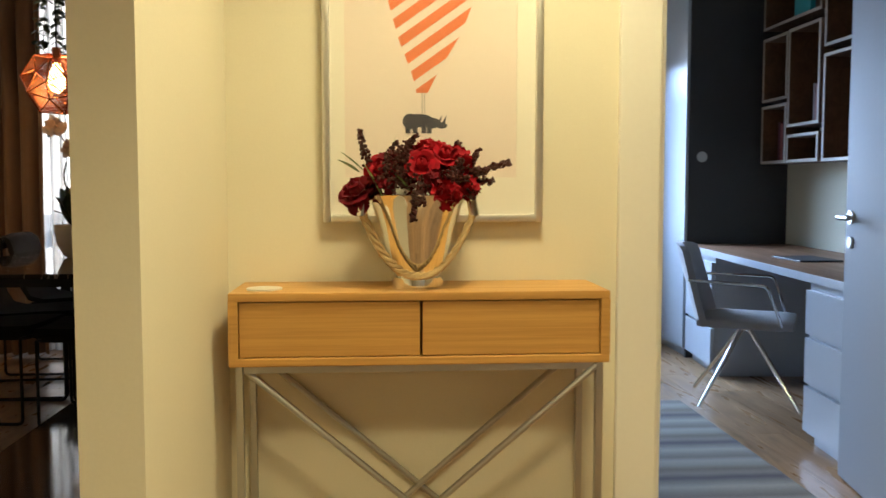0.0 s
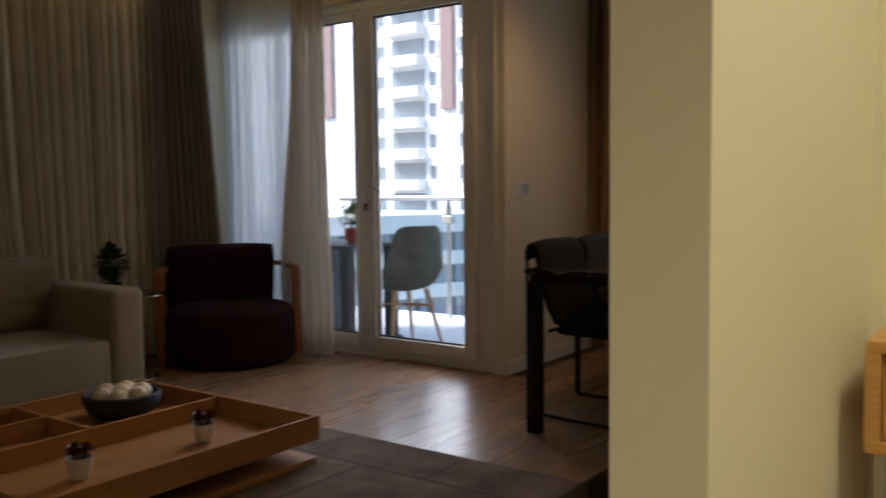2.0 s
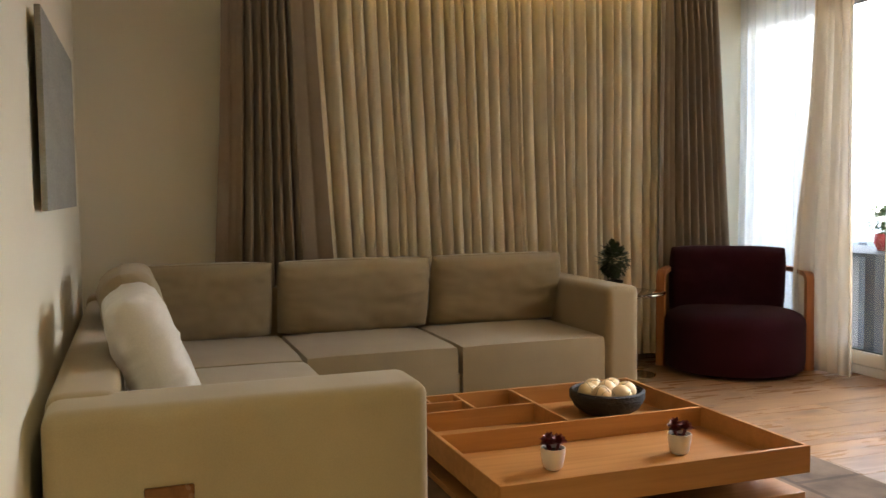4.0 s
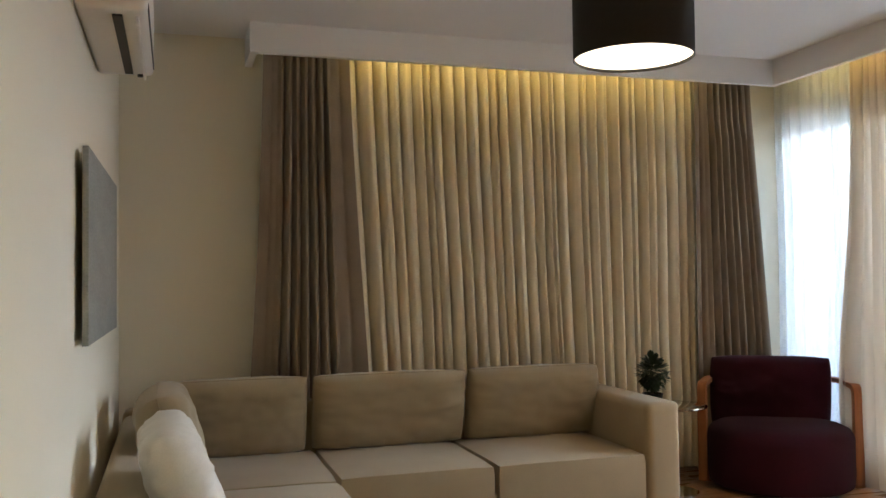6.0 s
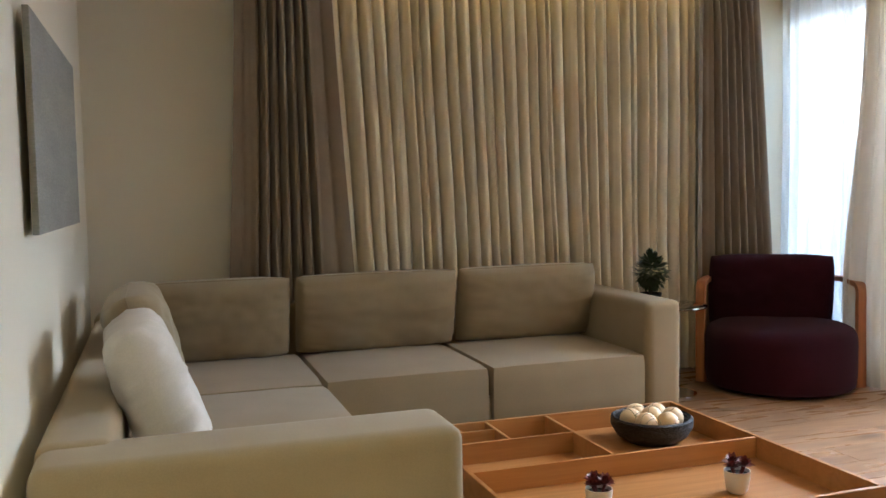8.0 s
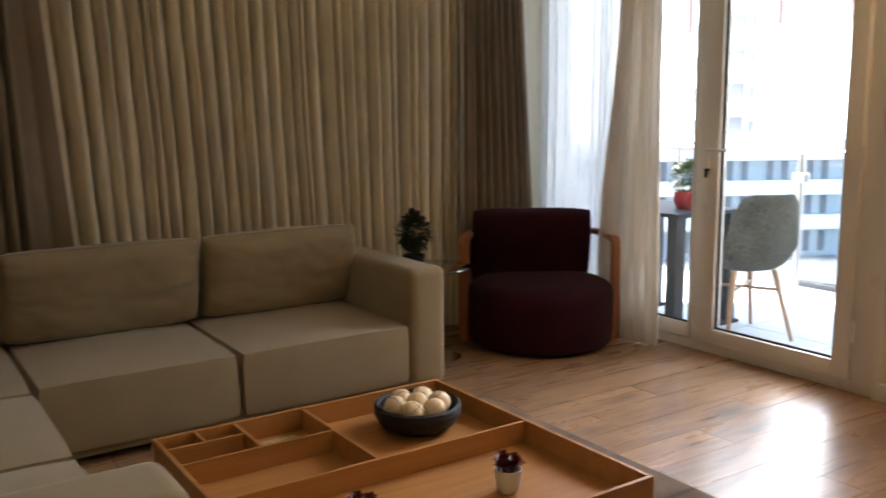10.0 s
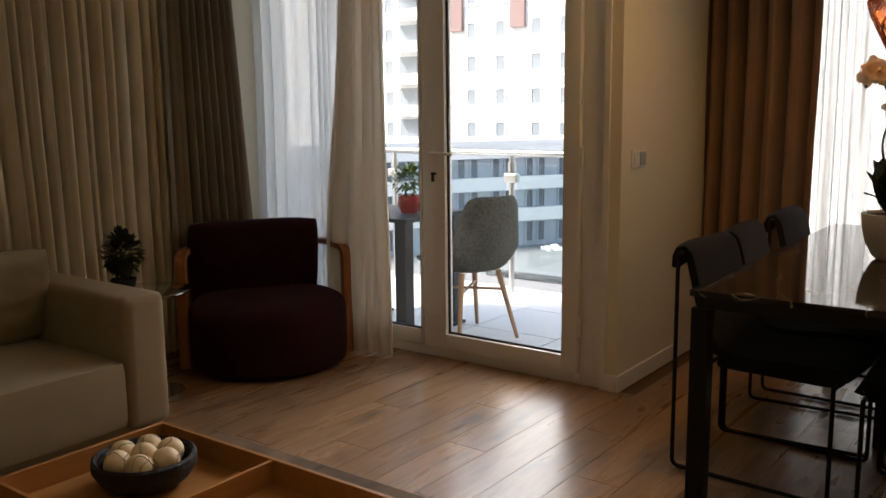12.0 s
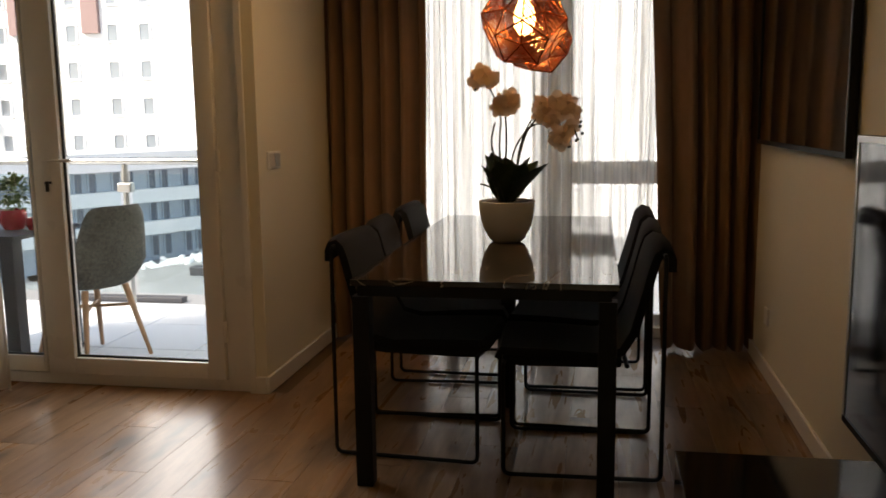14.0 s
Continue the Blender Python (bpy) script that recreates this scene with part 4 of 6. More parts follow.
drape("voile_drape", (-4.44, 4.90), (-4.18, 4.89), 0.015, 2.60, 0.050, 0.034, M_VOILE2, "cream voile curtain gathered beside the balcony door", 14, a2=(-4.49, 4.88), b2=(-4.12, 4.89), bulge=0.11)
drape("drape", (XE - 0.02, 6.12), (-2.30, 6.12), 0.02, 2.60, 0.11, 0.080, M_DRAPE2, "brown full-length drape by the dining window", 21, 1.0, group="dining drapes")
drape("drape", (-1.10, 6.12), (XT + 0.02, 6.10), 0.02, 2.60, 0.115, 0.085, M_DRAPE2, "brown full-length drape by the dining window", 24, 1.0, a2=(-1.0, 6.10), group="dining drapes")
drape("voile_curtain", (-2.36, 6.24), (-1.04, 6.24), 0.02, 2.60, 0.075, 0.042, M_SHEER, "white voile curtain across the dining window", 27)

# hidden cove lights above the curtains
cove = thing("cove_light", "warm LED strip hidden behind the curtain pelmet", "light")
part("strip", B(-5.00, -4.99, 2.0, 4.2, 2.615, 2.63), M_LED, cove)
cove = thing("cove_light", "warm LED strip hidden behind the curtain pelmet", "light")
part("strip", B(-4.9, -3.1, 4.775, 4.785, 2.615, 2.63), M_LED, cove)

# ---- lamps ----
dl = thing("ceiling_lamp", "black drum ceiling lamp with white lit diffuser", "lamp", at=(-3.3, 2.76, 0))
part("shade", lathe([(0.236, 2.135), (0.24, 2.137), (0.24, 2.405), (0.234, 2.405), (0.234, 2.15), (0.236, 2.135)], 48), M_SHADE, dl, "black fabric drum shade", True)
part("diffuser", lathe([(0.0, 2.148), (0.233, 2.148), (0.233, 2.156), (0.0, 2.156)], 48), M_DIFF, dl, "glowing white diffuser")
part("top_plate", lathe([(0.0, 2.39), (0.233, 2.39), (0.233, 2.396), (0.0, 2.396)], 48), M_SHADE_IN, dl)
part("rod", R((0, 0, 2.39), (0, 0, 2.64), 0.008), M_STEEL, dl, "", True)
part("canopy", lathe([(0, 2.625), (0.05, 2.625), (0.05, 2.659), (0, 2.659)], 24), M_STEEL, dl, "", True)


# fixture for each assumed ceiling lamp, all of them out of view
def downlight(x, y, z):
    d = thing("downlight", "assumed recessed round ceiling spotlight, lit, out of view", "light", at=(x, y, z), group="ceiling spotlights")
    part("ring", lathe([(0.036, 0), (0.036, -0.005), (0.048, -0.005), (0.048, -0.001)], 24), M_STEEL, d, "", True)
    part("lens", lathe([(0.0, -0.0015), (0.035, -0.0015)], 24), M_SPOT, d)


for x, y in HALL_SPOTS:
    downlight(x, y, HCEIL if not (x < -0.4) else CEIL)
for x, y in LIVING_FILL_SPOTS:
    downlight(x, y, CEIL)


def pendant(x, y, z, r, turn):
    """A faceted copper globe of perforated sheet on a cord, with a filament bulb."""
    p = thing("pendant_lamp", "faceted perforated copper pendant lamp, lit", "lamp", at=(x, y, z), rz=turn, group="dining pendants")
    bm = bmesh.new()
    ico = bmesh.new()
    bmesh.ops.create_icosphere(ico, subdivisions=1, radius=1.0)
    for v in ico.verts:
        # one five-sided facet round each corner, its middle pushed in
        ring = sorted((f.calc_center_median().normalized() * r for f in v.link_faces), key=lambda q: math.atan2(q.dot(v.co.orthogonal().normalized()), q.dot(v.co.cross(v.co.orthogonal()).normalized())))
        mid = bm.verts.new(v.co * r * 0.785)
        rv = [bm.verts.new(q) for q in ring]
        if v.co.z > 0.95:
            continue
        for i in range(5):
            bm.faces.new((mid, rv[i], rv[(i + 1) % 5]))
    ico.free()
    bmesh.ops.remove_doubles(bm, verts=bm.verts[:], dist=0.001)
    bmesh.ops.delete(bm, geom=[v for v in bm.verts if not v.link_faces], context="VERTS")
    bmesh.ops.rotate(bm, cent=(0, 0, 0), matrix=Matrix.Rotation(0.25, 3, "X"), verts=bm.verts[:])
    fr = bm.copy()
    sh = part("shade", bm, M_COPPER, p, "perforated copper facets")
    bm = bmesh.new()
    for e in fr.edges:
        rod(bm, e.verts[0].co, e.verts[1].co, 0.0030, 6)
    fr.free()
    part("edge", bm, M_COPPER_RIB, p, "folded copper edges")
    bm = lathe([(0.0, -0.075), (0.020, -0.070), (0.036, -0.045), (0.040, -0.015), (0.034, 0.015), (0.020, 0.05), (0.014, 0.07)], 20, at=(0, 0, 0.03))
    part("bulb", bm, M_BULB, p, "glowing filament bulb", True)
    part("socket", R((0, 0, 0.095), (0, 0, 0.17), 0.02, 14), M_COPPER_RIB, p, "", True)
    part("cord", R((0, 0, 0.17), (0, 0, CEIL - z), 0.003, 6), M_BLACK, p)
    return p


pendant(-1.62, 4.46, 1.628, 0.162, 20)
pendant(-1.625, 5.30, 1.630, 0.152, 50)

# ---- hall: console, flowers, picture ----
con = thing("console_table", "oak console table with two drawers on crossed steel legs", "table")
CX0, CX1, CY0, CY1 = -0.428, 0.455, 2.122, 2.368
bm = box(box(box(box(B(CX0, CX1, CY0, CY1, 0.872, 0.892, bevel=0.003), CX0, CX1, CY0, CY1, 0.722, 0.742, bevel=0.003), CX0, CX0 + 0.022, CY0, CY1, 0.741, 0.873), CX1 - 0.022, CX1, CY0, CY1, 0.741, 0.873), CX0 + 0.022, CX1 - 0.022, CY1 - 0.012, CY1, 0.742, 0.872)
part("carcass", bm, M_OAK, con)
mid = 0.012
for a, b in ((CX0 + 0.024, mid - 0.003), (mid + 0.003, CX1 - 0.024)):
    part("drawer", B(a, b, CY0 + 0.006, CY1 - 0.03, 0.744, 0.870, bevel=0.002), M_OAK, con, "plain oak drawer front")
for x in (CX0 + 0.022, CX1 - 0.022):
    part("side_frame", box(box(B(x - 0.008, x + 0.008, CY0 + 0.008, CY0 + 0.028, 0, 0.722), x - 0.008, x + 0.008, CY1 - 0.03, CY1 - 0.010, 0, 0.722), x - 0.008, x + 0.008, CY0 + 0.028, CY1 - 0.03, 0.0, 0.018), M_STEEL, con, "brushed steel leg frame")
part("rail", box(B(CX0 + 0.032, CX1 - 0.032, CY0 + 0.008, CY0 + 0.028, 0.706, 0.722), CX0 + 0.032, CX1 - 0.032, CY1 - 0.03, CY1 - 0.01, 0.706, 0.722), M_STEEL, con)
for y, s in ((CY0 + 0.018, 1), (CY1 - 0.02, 1)):
    for a, b in ((CX0 + 0.03, CX1 - 0.03), (CX1 - 0.03, CX0 + 0.03)):
        off = 0.008 if a < b else -0.008
        part("brace", R((a, y + off, 0.714), (b, y + off, 0.012), 0.0082, 8), M_STEEL, con, "crossed steel brace")
tagged(part("coaster", lathe([(0, 0), (0.042, 0), (0.042, 0.004), (0, 0.004)], 28, at=(-0.355, 2.20, 0.892)), M_CERAMIC, None, "", True), "round white coaster on the console", "coaster")

VX, VY, VZ = 0.008, 2.245, 0.892
vase = thing("flower_bucket", "polished silver bucket with rope handle", "vase", at=(VX, VY, VZ))
prof = [(0.0, 0.0), (0.063, 0.0), (0.063, 0.024), (0.056, 0.028), (0.056, 0.034), (0.066, 0.06), (0.078, 0.10), (0.090, 0.145), (0.107, 0.19), (0.121, 0.216), (0.126, 0.222), (0.121, 0.223), (0.103, 0.19), (0.086, 0.145), (0.074, 0.10), (0.0, 0.09)]
part("body", lathe(prof, 48), M_SILVER, vase, "", True)
bm = bmesh.new()
pts = [(0.133 * u, -0.050 - 0.036 * (1 - u * u), 0.185 - 0.152 * (1 - abs(u) ** 2.2)) for u in [i / 24 - 1 for i in range(49)]]
for k in range(3):
    strand = []
    for i, p in enumerate(pts):
        an = i * 0.85 + k * 2 * math.pi / 3
        strand.append((p[0] + 0.0050 * math.cos(an), p[1] + 0.0050 * math.sin(an), p[2] + 0.0050 * math.sin(an + 0.6)))
    tube(strand, 0.0054, 7, bm=bm)
part("rope_handle", bm, M_ROPE, vase, "twisted jute rope handle", True)
for s in (-1, 1):
    part("handle_cap", R((s * 0.134, -0.05, 0.172), (s * 0.128, -0.045, 0.208), 0.0125, 14), M_CHROME, vase, "", True)


def petals(bm, c, r, n, rnd, flat=0.5):
    """A ruffled bloom of many small curled petals round c."""
    for k in range(n):
        d = Vector((rnd.gauss(0, 1), rnd.gauss(0, 1), rnd.gauss(0.35, 0.8))).normalized()
        s = r * rnd.uniform(0.16, 0.30)
        q = d.to_track_quat("Z", "Y").to_matrix().to_4x4()
        m = Matrix.Translation(Vector(c) + d * r * rnd.uniform(0.45, 0.95)) @ q @ pose(0, 0, 0, rnd.uniform(-50, 50), rnd.uniform(-50, 50), rnd.uniform(0, 360))
        vs = [[bm.verts.new(m @ Vector((s * (i - 1), s * (j - 1) * (1 - 0.25 * abs(i - 1)), s * (0.35 * ((i - 1) ** 2 + (j - 1) ** 2) - 0.2 + rnd.uniform(-0.1, 0.1))))) for j in range(3)] for i in range(3)]
        for i in range(2):
            for j in range(2):
                bm.faces.new((vs[i][j], vs[i + 1][j], vs[i + 1][j + 1], vs[i][j + 1]))


def berries(bm, a, b, n, r, rnd, wide=1.0):
    for k in range(n):
        p = Vector(a).lerp(Vector(b), (k + 0.5) / n)
        for j in range(6):
            o = Vector((rnd.gauss(0, 1), rnd.gauss(0, 1), rnd.gauss(0, 1))).normalized() * r * wide * rnd.uniform(0.9, 2.6) * (1.1 - 0.6 * k / n)
            bmesh.ops.create_icosphere(bm, subdivisions=1, radius=r * rnd.uniform(0.7, 1.1), matrix=Matrix.Translation(p + o))


def rose(bm, c, face, r, rnd):
    """An opened rose: rings of overlapping cupped petals round its axis."""
    q = Matrix.Translation(c) @ Vector(face).to_track_quat("Z", "Y").to_matrix().to_4x4()
    bmesh.ops.create_icosphere(bm, subdivisions=2, radius=r * 0.42, matrix=q @ Matrix.Translation((0, 0, -0.05 * r)))
    for k, n in ((0, 3), (1, 4), (2, 5), (3, 6)):
        rad = r * (0.16 + 0.27 * k)
        for i in range(n):
            a0 = 2 * math.pi * (i + 0.37 * k) / n + rnd.uniform(-0.2, 0.2)
            wd = 2 * math.pi / n * 0.72
            rows = []
            for v in range(4):
                t = v / 3
                row = []
                for u in range(5):
                    s = u / 2 - 1
                    a = a0 + wd * s * (1 - 0.25 * t)
                    rr = rad * (0.45 + 0.6 * t) + (0.10 * r * t * t if k > 1 else -0.05 * r * t)
                    z = r * (0.85 - 0.22 * k) * t - 0.25 * r - 0.12 * r * s * s * t + r * rnd.uniform(-0.04, 0.04)
                    row.append(bm.verts.new(q @ Vector((rr * math.cos(a), rr * math.sin(a), z))))
                rows.append(row)
            for x, y in zip(rows, rows[1:]):
                for u in range(4):
                    bm.faces.new((x[u], x[u + 1], y[u + 1], y[u]))


rnd = random.Random(4)
bq = thing("bouquet", "artificial bouquet of crimson roses, hydrangea and dark berries", "flowers", at=(VX, VY, VZ + 0.006))
for c, f, r, m in (((-0.146, -0.05, 0.232), (-0.45, -0.5, 0.75), 0.046, M_ROSE2), ((-0.150, -0.055, 0.205), (-0.5, -0.7, -0.2), 0.036, M_ROSE2), ((-0.088, -0.04, 0.283), (-0.3, -0.8, 0.6), 0.040, M_ROSE), ((0.008, -0.075, 0.290), (-0.1, -0.9, 0.45), 0.038, M_ROSE), ((0.062, -0.05, 0.315), (0.2, -0.7, 0.7), 0.034, M_ROSE)):
    bm = bmesh.new()
    rose(bm, c, f, r, rnd)
    part("rose", bm, m, bq, "crimson rose" if m is M_ROSE else "burgundy rose", True, 80)
for c, r, m in (((0.030, -0.01, 0.310), 0.042, M_ROSE), ((0.088, -0.02, 0.288), 0.044, M_ROSE), ((0.062, -0.095, 0.218), 0.036, M_ROSE), ((0.112, -0.04, 0.235), 0.034, M_ROSE), ((0.035, -0.075, 0.245), 0.034, M_ROSE2),
                ((-0.055, -0.02, 0.275), 0.046, M_ROSE2), ((-0.09, -0.05, 0.235), 0.036, M_ROSE2), ((0.0, 0.03, 0.27), 0.06, M_ROSE2), ((0.10, 0.02, 0.25), 0.045, M_ROSE2)):
    bm = bmesh.new()
    petals(bm, c, r, 150, rnd)
    part("bloom", bm, m, bq, "crimson ruffled bloom" if m is M_ROSE else "burgundy ruffled bloom", True, 80)
for a, b, n, w in (((-0.120, -0.03, 0.285), (-0.138, -0.03, 0.372), 12, 1.1), ((-0.055, -0.075, 0.225), (-0.045, -0.06, 0.325), 16, 2.1), ((-0.025, -0.075, 0.23), (-0.03, -0.06, 0.34), 16, 1.7), ((-0.080, -0.07, 0.24), (-0.072, -0.06, 0.31), 10, 1.7),
                   ((-0.075, -0.02, 0.30), (-0.050, -0.02, 0.345), 8, 1.0), ((-0.035, -0.02, 0.32), (0.000, -0.02, 0.362), 9, 1.0), ((0.0, -0.115, 0.255), (-0.016, -0.125, 0.155), 16, 1.5), ((0.008, -0.10, 0.24), (0.004, -0.12, 0.195), 9, 1.8),
                   ((0.060, -0.085, 0.265), (0.115, -0.075, 0.255), 14, 1.9), ((0.080, -0.08, 0.24), (0.10, -0.07, 0.30), 10, 1.5), ((0.130, -0.04, 0.265), (0.222, -0.04, 0.295), 15, 1.15), ((0.125, -0.03, 0.28), (0.148, -0.03, 0.328), 8, 1.0),
                   ((0.130, -0.04, 0.25), (0.182, -0.04, 0.250), 9, 1.2), ((0.122, -0.05, 0.275), (0.160, -0.05, 0.27), 9, 1.6), ((0.115, -0.06, 0.245), (0.130, -0.06, 0.205), 6, 1.2), ((0.09, 0.0, 0.32), (0.102, 0.0, 0.345), 5, 0.8)):
    bm = bmesh.new()
    rod(bm, a, b, 0.002, 5)
    berries(bm, a, b, n, 0.0046, rnd, w)
    part("berry_spray", bm, M_BERRY, bq, "dark brown berry spray", True)


def blade(bm, base, tip, w, sag=0.0, n=8, fold=0.25):
    """A leaf from base to tip, folded along its midrib."""
    base, tip = Vector(base), Vector(tip)
    d = tip - base
    side = d.cross(Vector((0, 0, 1)))
    side = side.normalized() if side.length > 1e-4 else Vector((1, 0, 0))
    nrm = side.cross(d).normalized()
    rows = []
    for i in range(n + 1):
        t = i / n
        c = base + d * t + Vector((0, 0, -sag * t * t))
        k = w * math.sin(math.pi * min(1, 0.08 + t * 0.92)) ** 0.8 * 0.5 if t < 1 else 0.0005
        rows.append([bm.verts.new(c + side * k * s + nrm * abs(s) * k * fold) for s in (-1, 0, 1)])
    for a, b in zip(rows, rows[1:]):
        for j in (0, 1):
            bm.faces.new((a[j], a[j + 1], b[j + 1], b[j]))
    return bm


for a, b, w in (((-0.14, -0.02, 0.27), (-0.190, -0.04, 0.300), 0.030), ((-0.13, -0.02, 0.275), (-0.182, -0.03, 0.318), 0.022), ((-0.085, -0.09, 0.212), (-0.128, -0.085, 0.290), 0.034), ((-0.06, 0.0, 0.29), (-0.052, 0.0, 0.362), 0.014), ((0.09, 0.0, 0.30), (0.125, 0.0, 0.325), 0.02), ((-0.02, -0.08, 0.225), (-0.055, -0.09, 0.265), 0.022)):
    part("leaf", blade(bmesh.new(), a, b, w), M_LEAF2, bq, "green leaf", True)

pic = thing("framed_picture", "silver framed print of a rhino under a striped balloon", "picture")
PX0, PX1, PZ0, PZ1, PY = -0.226, 0.335, 1.044, 1.90, 2.371
bm = bmesh.new()
for q in ((PX0, PX0 + 0.019, PZ0, PZ1), (PX1 - 0.019, PX1, PZ0, PZ1), (PX0 + 0.019, PX1 - 0.019, PZ0, PZ0 + 0.019), (PX0 + 0.019, PX1 - 0.019, PZ1 - 0.019, PZ1)):
    box(bm, q[0], q[1], PY - 0.026, PY, q[2], q[3], bevel=0.006)
part("frame", bm, M_FRAME, pic, "silver metal frame", True)
bm = bmesh.new()
IX0, IX1, IZ0, IZ1 = -0.170, 0.268, 1.158, 1.80
for q in ((PX0 + 0.017, IX0, PZ0 + 0.017, PZ1 - 0.017), (IX1, PX1 - 0.017, PZ0 + 0.017, PZ1 - 0.017), (IX0, IX1, PZ0 + 0.017, IZ0), (IX0, IX1, IZ1, PZ1 - 0.017)):
    box(bm, q[0], q[1], PY - 0.012, PY - 0.008, q[2], q[3])
part("mat_board", bm, M_MAT, pic, "white mat board")
part("print", B(IX0 - 0.01, IX1 + 0.01, PY - 0.007, PY - 0.004, IZ0 - 0.01, IZ1 + 0.01), M_PAPER, pic, "pale pink print")
part("glass", B(PX0 + 0.017, PX1 - 0.017, PY - 0.017, PY - 0.0145, PZ0 + 0.017, PZ1 - 0.017), M_PICGLASS, pic).visible_shadow = False


def clip_half(poly, nx, nz, d, keep):
    out = []
    for (a, b) in zip(poly, poly[1:] + poly[:1]):
        sa, sb = (a[0] * nx + a[1] * nz - d) * keep, (b[0] * nx + b[1] * nz - d) * keep
        if sa >= 0:
            out.append(a)
        if sa * sb < 0:
            t = sa / (sa - sb)
            out.append((a[0] + t * (b[0] - a[0]), a[1] + t * (b[1] - a[1])))
    return out


# striped balloon: a shield shape cut into slanting bands
shield = [(0.012, 1.372), (0.040, 1.372), (0.070, 1.43), (0.125, 1.52), (0.160, 1.61), (0.165, 1.70), (0.12, 1.77), (0.05, 1.785), (-0.02, 1.77), (-0.062, 1.70), (-0.062, 1.61), (-0.035, 1.51), (0.0, 1.42)]
bm = bmesh.new()
nx, nz = -0.58, 0.815
lo = min(p[0] * nx + p[1] * nz for p in shield)
for k in range(14):
    q = clip_half(clip_half(shield, nx, nz, lo + 0.044 * k, 1), nx, nz, lo + 0.044 * k + 0.024, -1)
    if len(q) > 2:
        f = bm.faces.new([bm.verts.new((p[0], PY - 0.0076, p[1])) for p in q])
part("balloon_print", bm, M_ORANGE, pic, "orange striped balloon print")
bm = bmesh.new()
for c, rx, rz in (((0.02, 1.302), 0.034, 0.017), ((-0.004, 1.300), 0.020, 0.020), ((0.050, 1.296), 0.022, 0.014), ((0.076, 1.290), 0.014, 0.008)):
    bm.faces.new([bm.verts.new((c[0] + rx * math.cos(2 * math.pi * i / 20), PY - 0.0074 - 0.0001 * rx * 100, c[1] + rz * math.sin(2 * math.pi * i / 20))) for i in range(20)])
for x in (0.078, 0.066):
    bm.faces.new([bm.verts.new((x + dx, PY - 0.0079, 1.293 + dz)) for dx, dz in ((-0.004, 0), (0.006, 0), (0.011, 0.024))])
for x in (-0.01, 0.008, 0.03, 0.044):
    box(bm, x - 0.006, x + 0.006, PY - 0.0082, PY - 0.0075, 1.270, 1.292)
box(bm, 0.0255, 0.0265, PY - 0.008, PY - 0.0077, 1.32, 1.372)
box(bm, 0.0315, 0.0325, PY - 0.008, PY - 0.0077, 1.32, 1.372)
part("animal_print", bm, M_RHINO, pic, "dark rhino silhouette print")

# ---- office seen through the doorway ----
od = tagged(new("door_2"), "pale grey office door standing open", "door", "", "structure")
od.matrix_basis = pose(1.556, 2.512, 0, 0, 0, -10)
part("leaf", B(0.0, 0.042, 0.0, 0.865, 0.008, 2.035, bevel=0.003), M_DOORLAQ, od, "pale grey lacquered door leaf")
for z in (1.02,):
    part("door_handle", tube(rounded([(0.0, 0.80, z), (-0.055, 0.80, z), (-0.055, 0.68, z)], 0.018), 0.010), M_STEEL, od, "steel lever handle", True)
    part("rosette", R((-0.009, 0.80, z), (0.0, 0.80, z), 0.026, 24), M_STEEL, od, "", True)
    part("lock_rosette", R((-0.009, 0.80, z - 0.095), (0.0, 0.80, z - 0.095), 0.022, 24), M_STEEL, od, "", True)

PIV = Matrix.Translation((1.946, 5.742, 0)) @ pose(0, 0, 0, 0, 0, -4.6) @ Matrix.Translation((-1.946, -5.742, 0))
desk = thing("desk_top", "walnut desk top along the office wall", "desk")
desk.matrix_basis = PIV
part("top", B(1.925, 2.615, 3.05, 5.742, 0.728, 0.762, bevel=0.003), M_WALNUT, desk)
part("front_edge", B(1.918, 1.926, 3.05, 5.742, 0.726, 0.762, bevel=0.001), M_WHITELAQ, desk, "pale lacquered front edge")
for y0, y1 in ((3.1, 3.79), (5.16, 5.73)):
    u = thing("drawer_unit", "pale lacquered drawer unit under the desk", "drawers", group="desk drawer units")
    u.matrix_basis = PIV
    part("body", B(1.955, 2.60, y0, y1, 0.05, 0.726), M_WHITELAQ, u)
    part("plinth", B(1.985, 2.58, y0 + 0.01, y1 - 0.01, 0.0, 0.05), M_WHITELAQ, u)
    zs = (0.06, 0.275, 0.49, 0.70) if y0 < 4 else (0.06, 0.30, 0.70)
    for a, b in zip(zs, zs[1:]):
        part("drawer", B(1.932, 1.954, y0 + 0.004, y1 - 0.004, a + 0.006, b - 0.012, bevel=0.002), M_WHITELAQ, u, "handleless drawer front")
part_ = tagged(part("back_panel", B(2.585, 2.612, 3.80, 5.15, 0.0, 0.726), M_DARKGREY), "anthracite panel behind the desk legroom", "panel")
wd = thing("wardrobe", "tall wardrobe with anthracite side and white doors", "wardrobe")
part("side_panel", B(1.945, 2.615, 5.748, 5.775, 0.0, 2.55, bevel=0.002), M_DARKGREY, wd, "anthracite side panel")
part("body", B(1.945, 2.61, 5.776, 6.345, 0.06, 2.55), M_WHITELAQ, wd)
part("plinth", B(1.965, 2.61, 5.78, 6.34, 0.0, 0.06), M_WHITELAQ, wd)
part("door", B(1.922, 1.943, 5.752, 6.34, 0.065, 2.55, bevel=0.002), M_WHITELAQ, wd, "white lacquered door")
part("badge", R((2.03, 5.747, 1.335), (2.03, 5.741, 1.335), 0.035, 28), M_STEEL, wd, "small round metal badge", True)


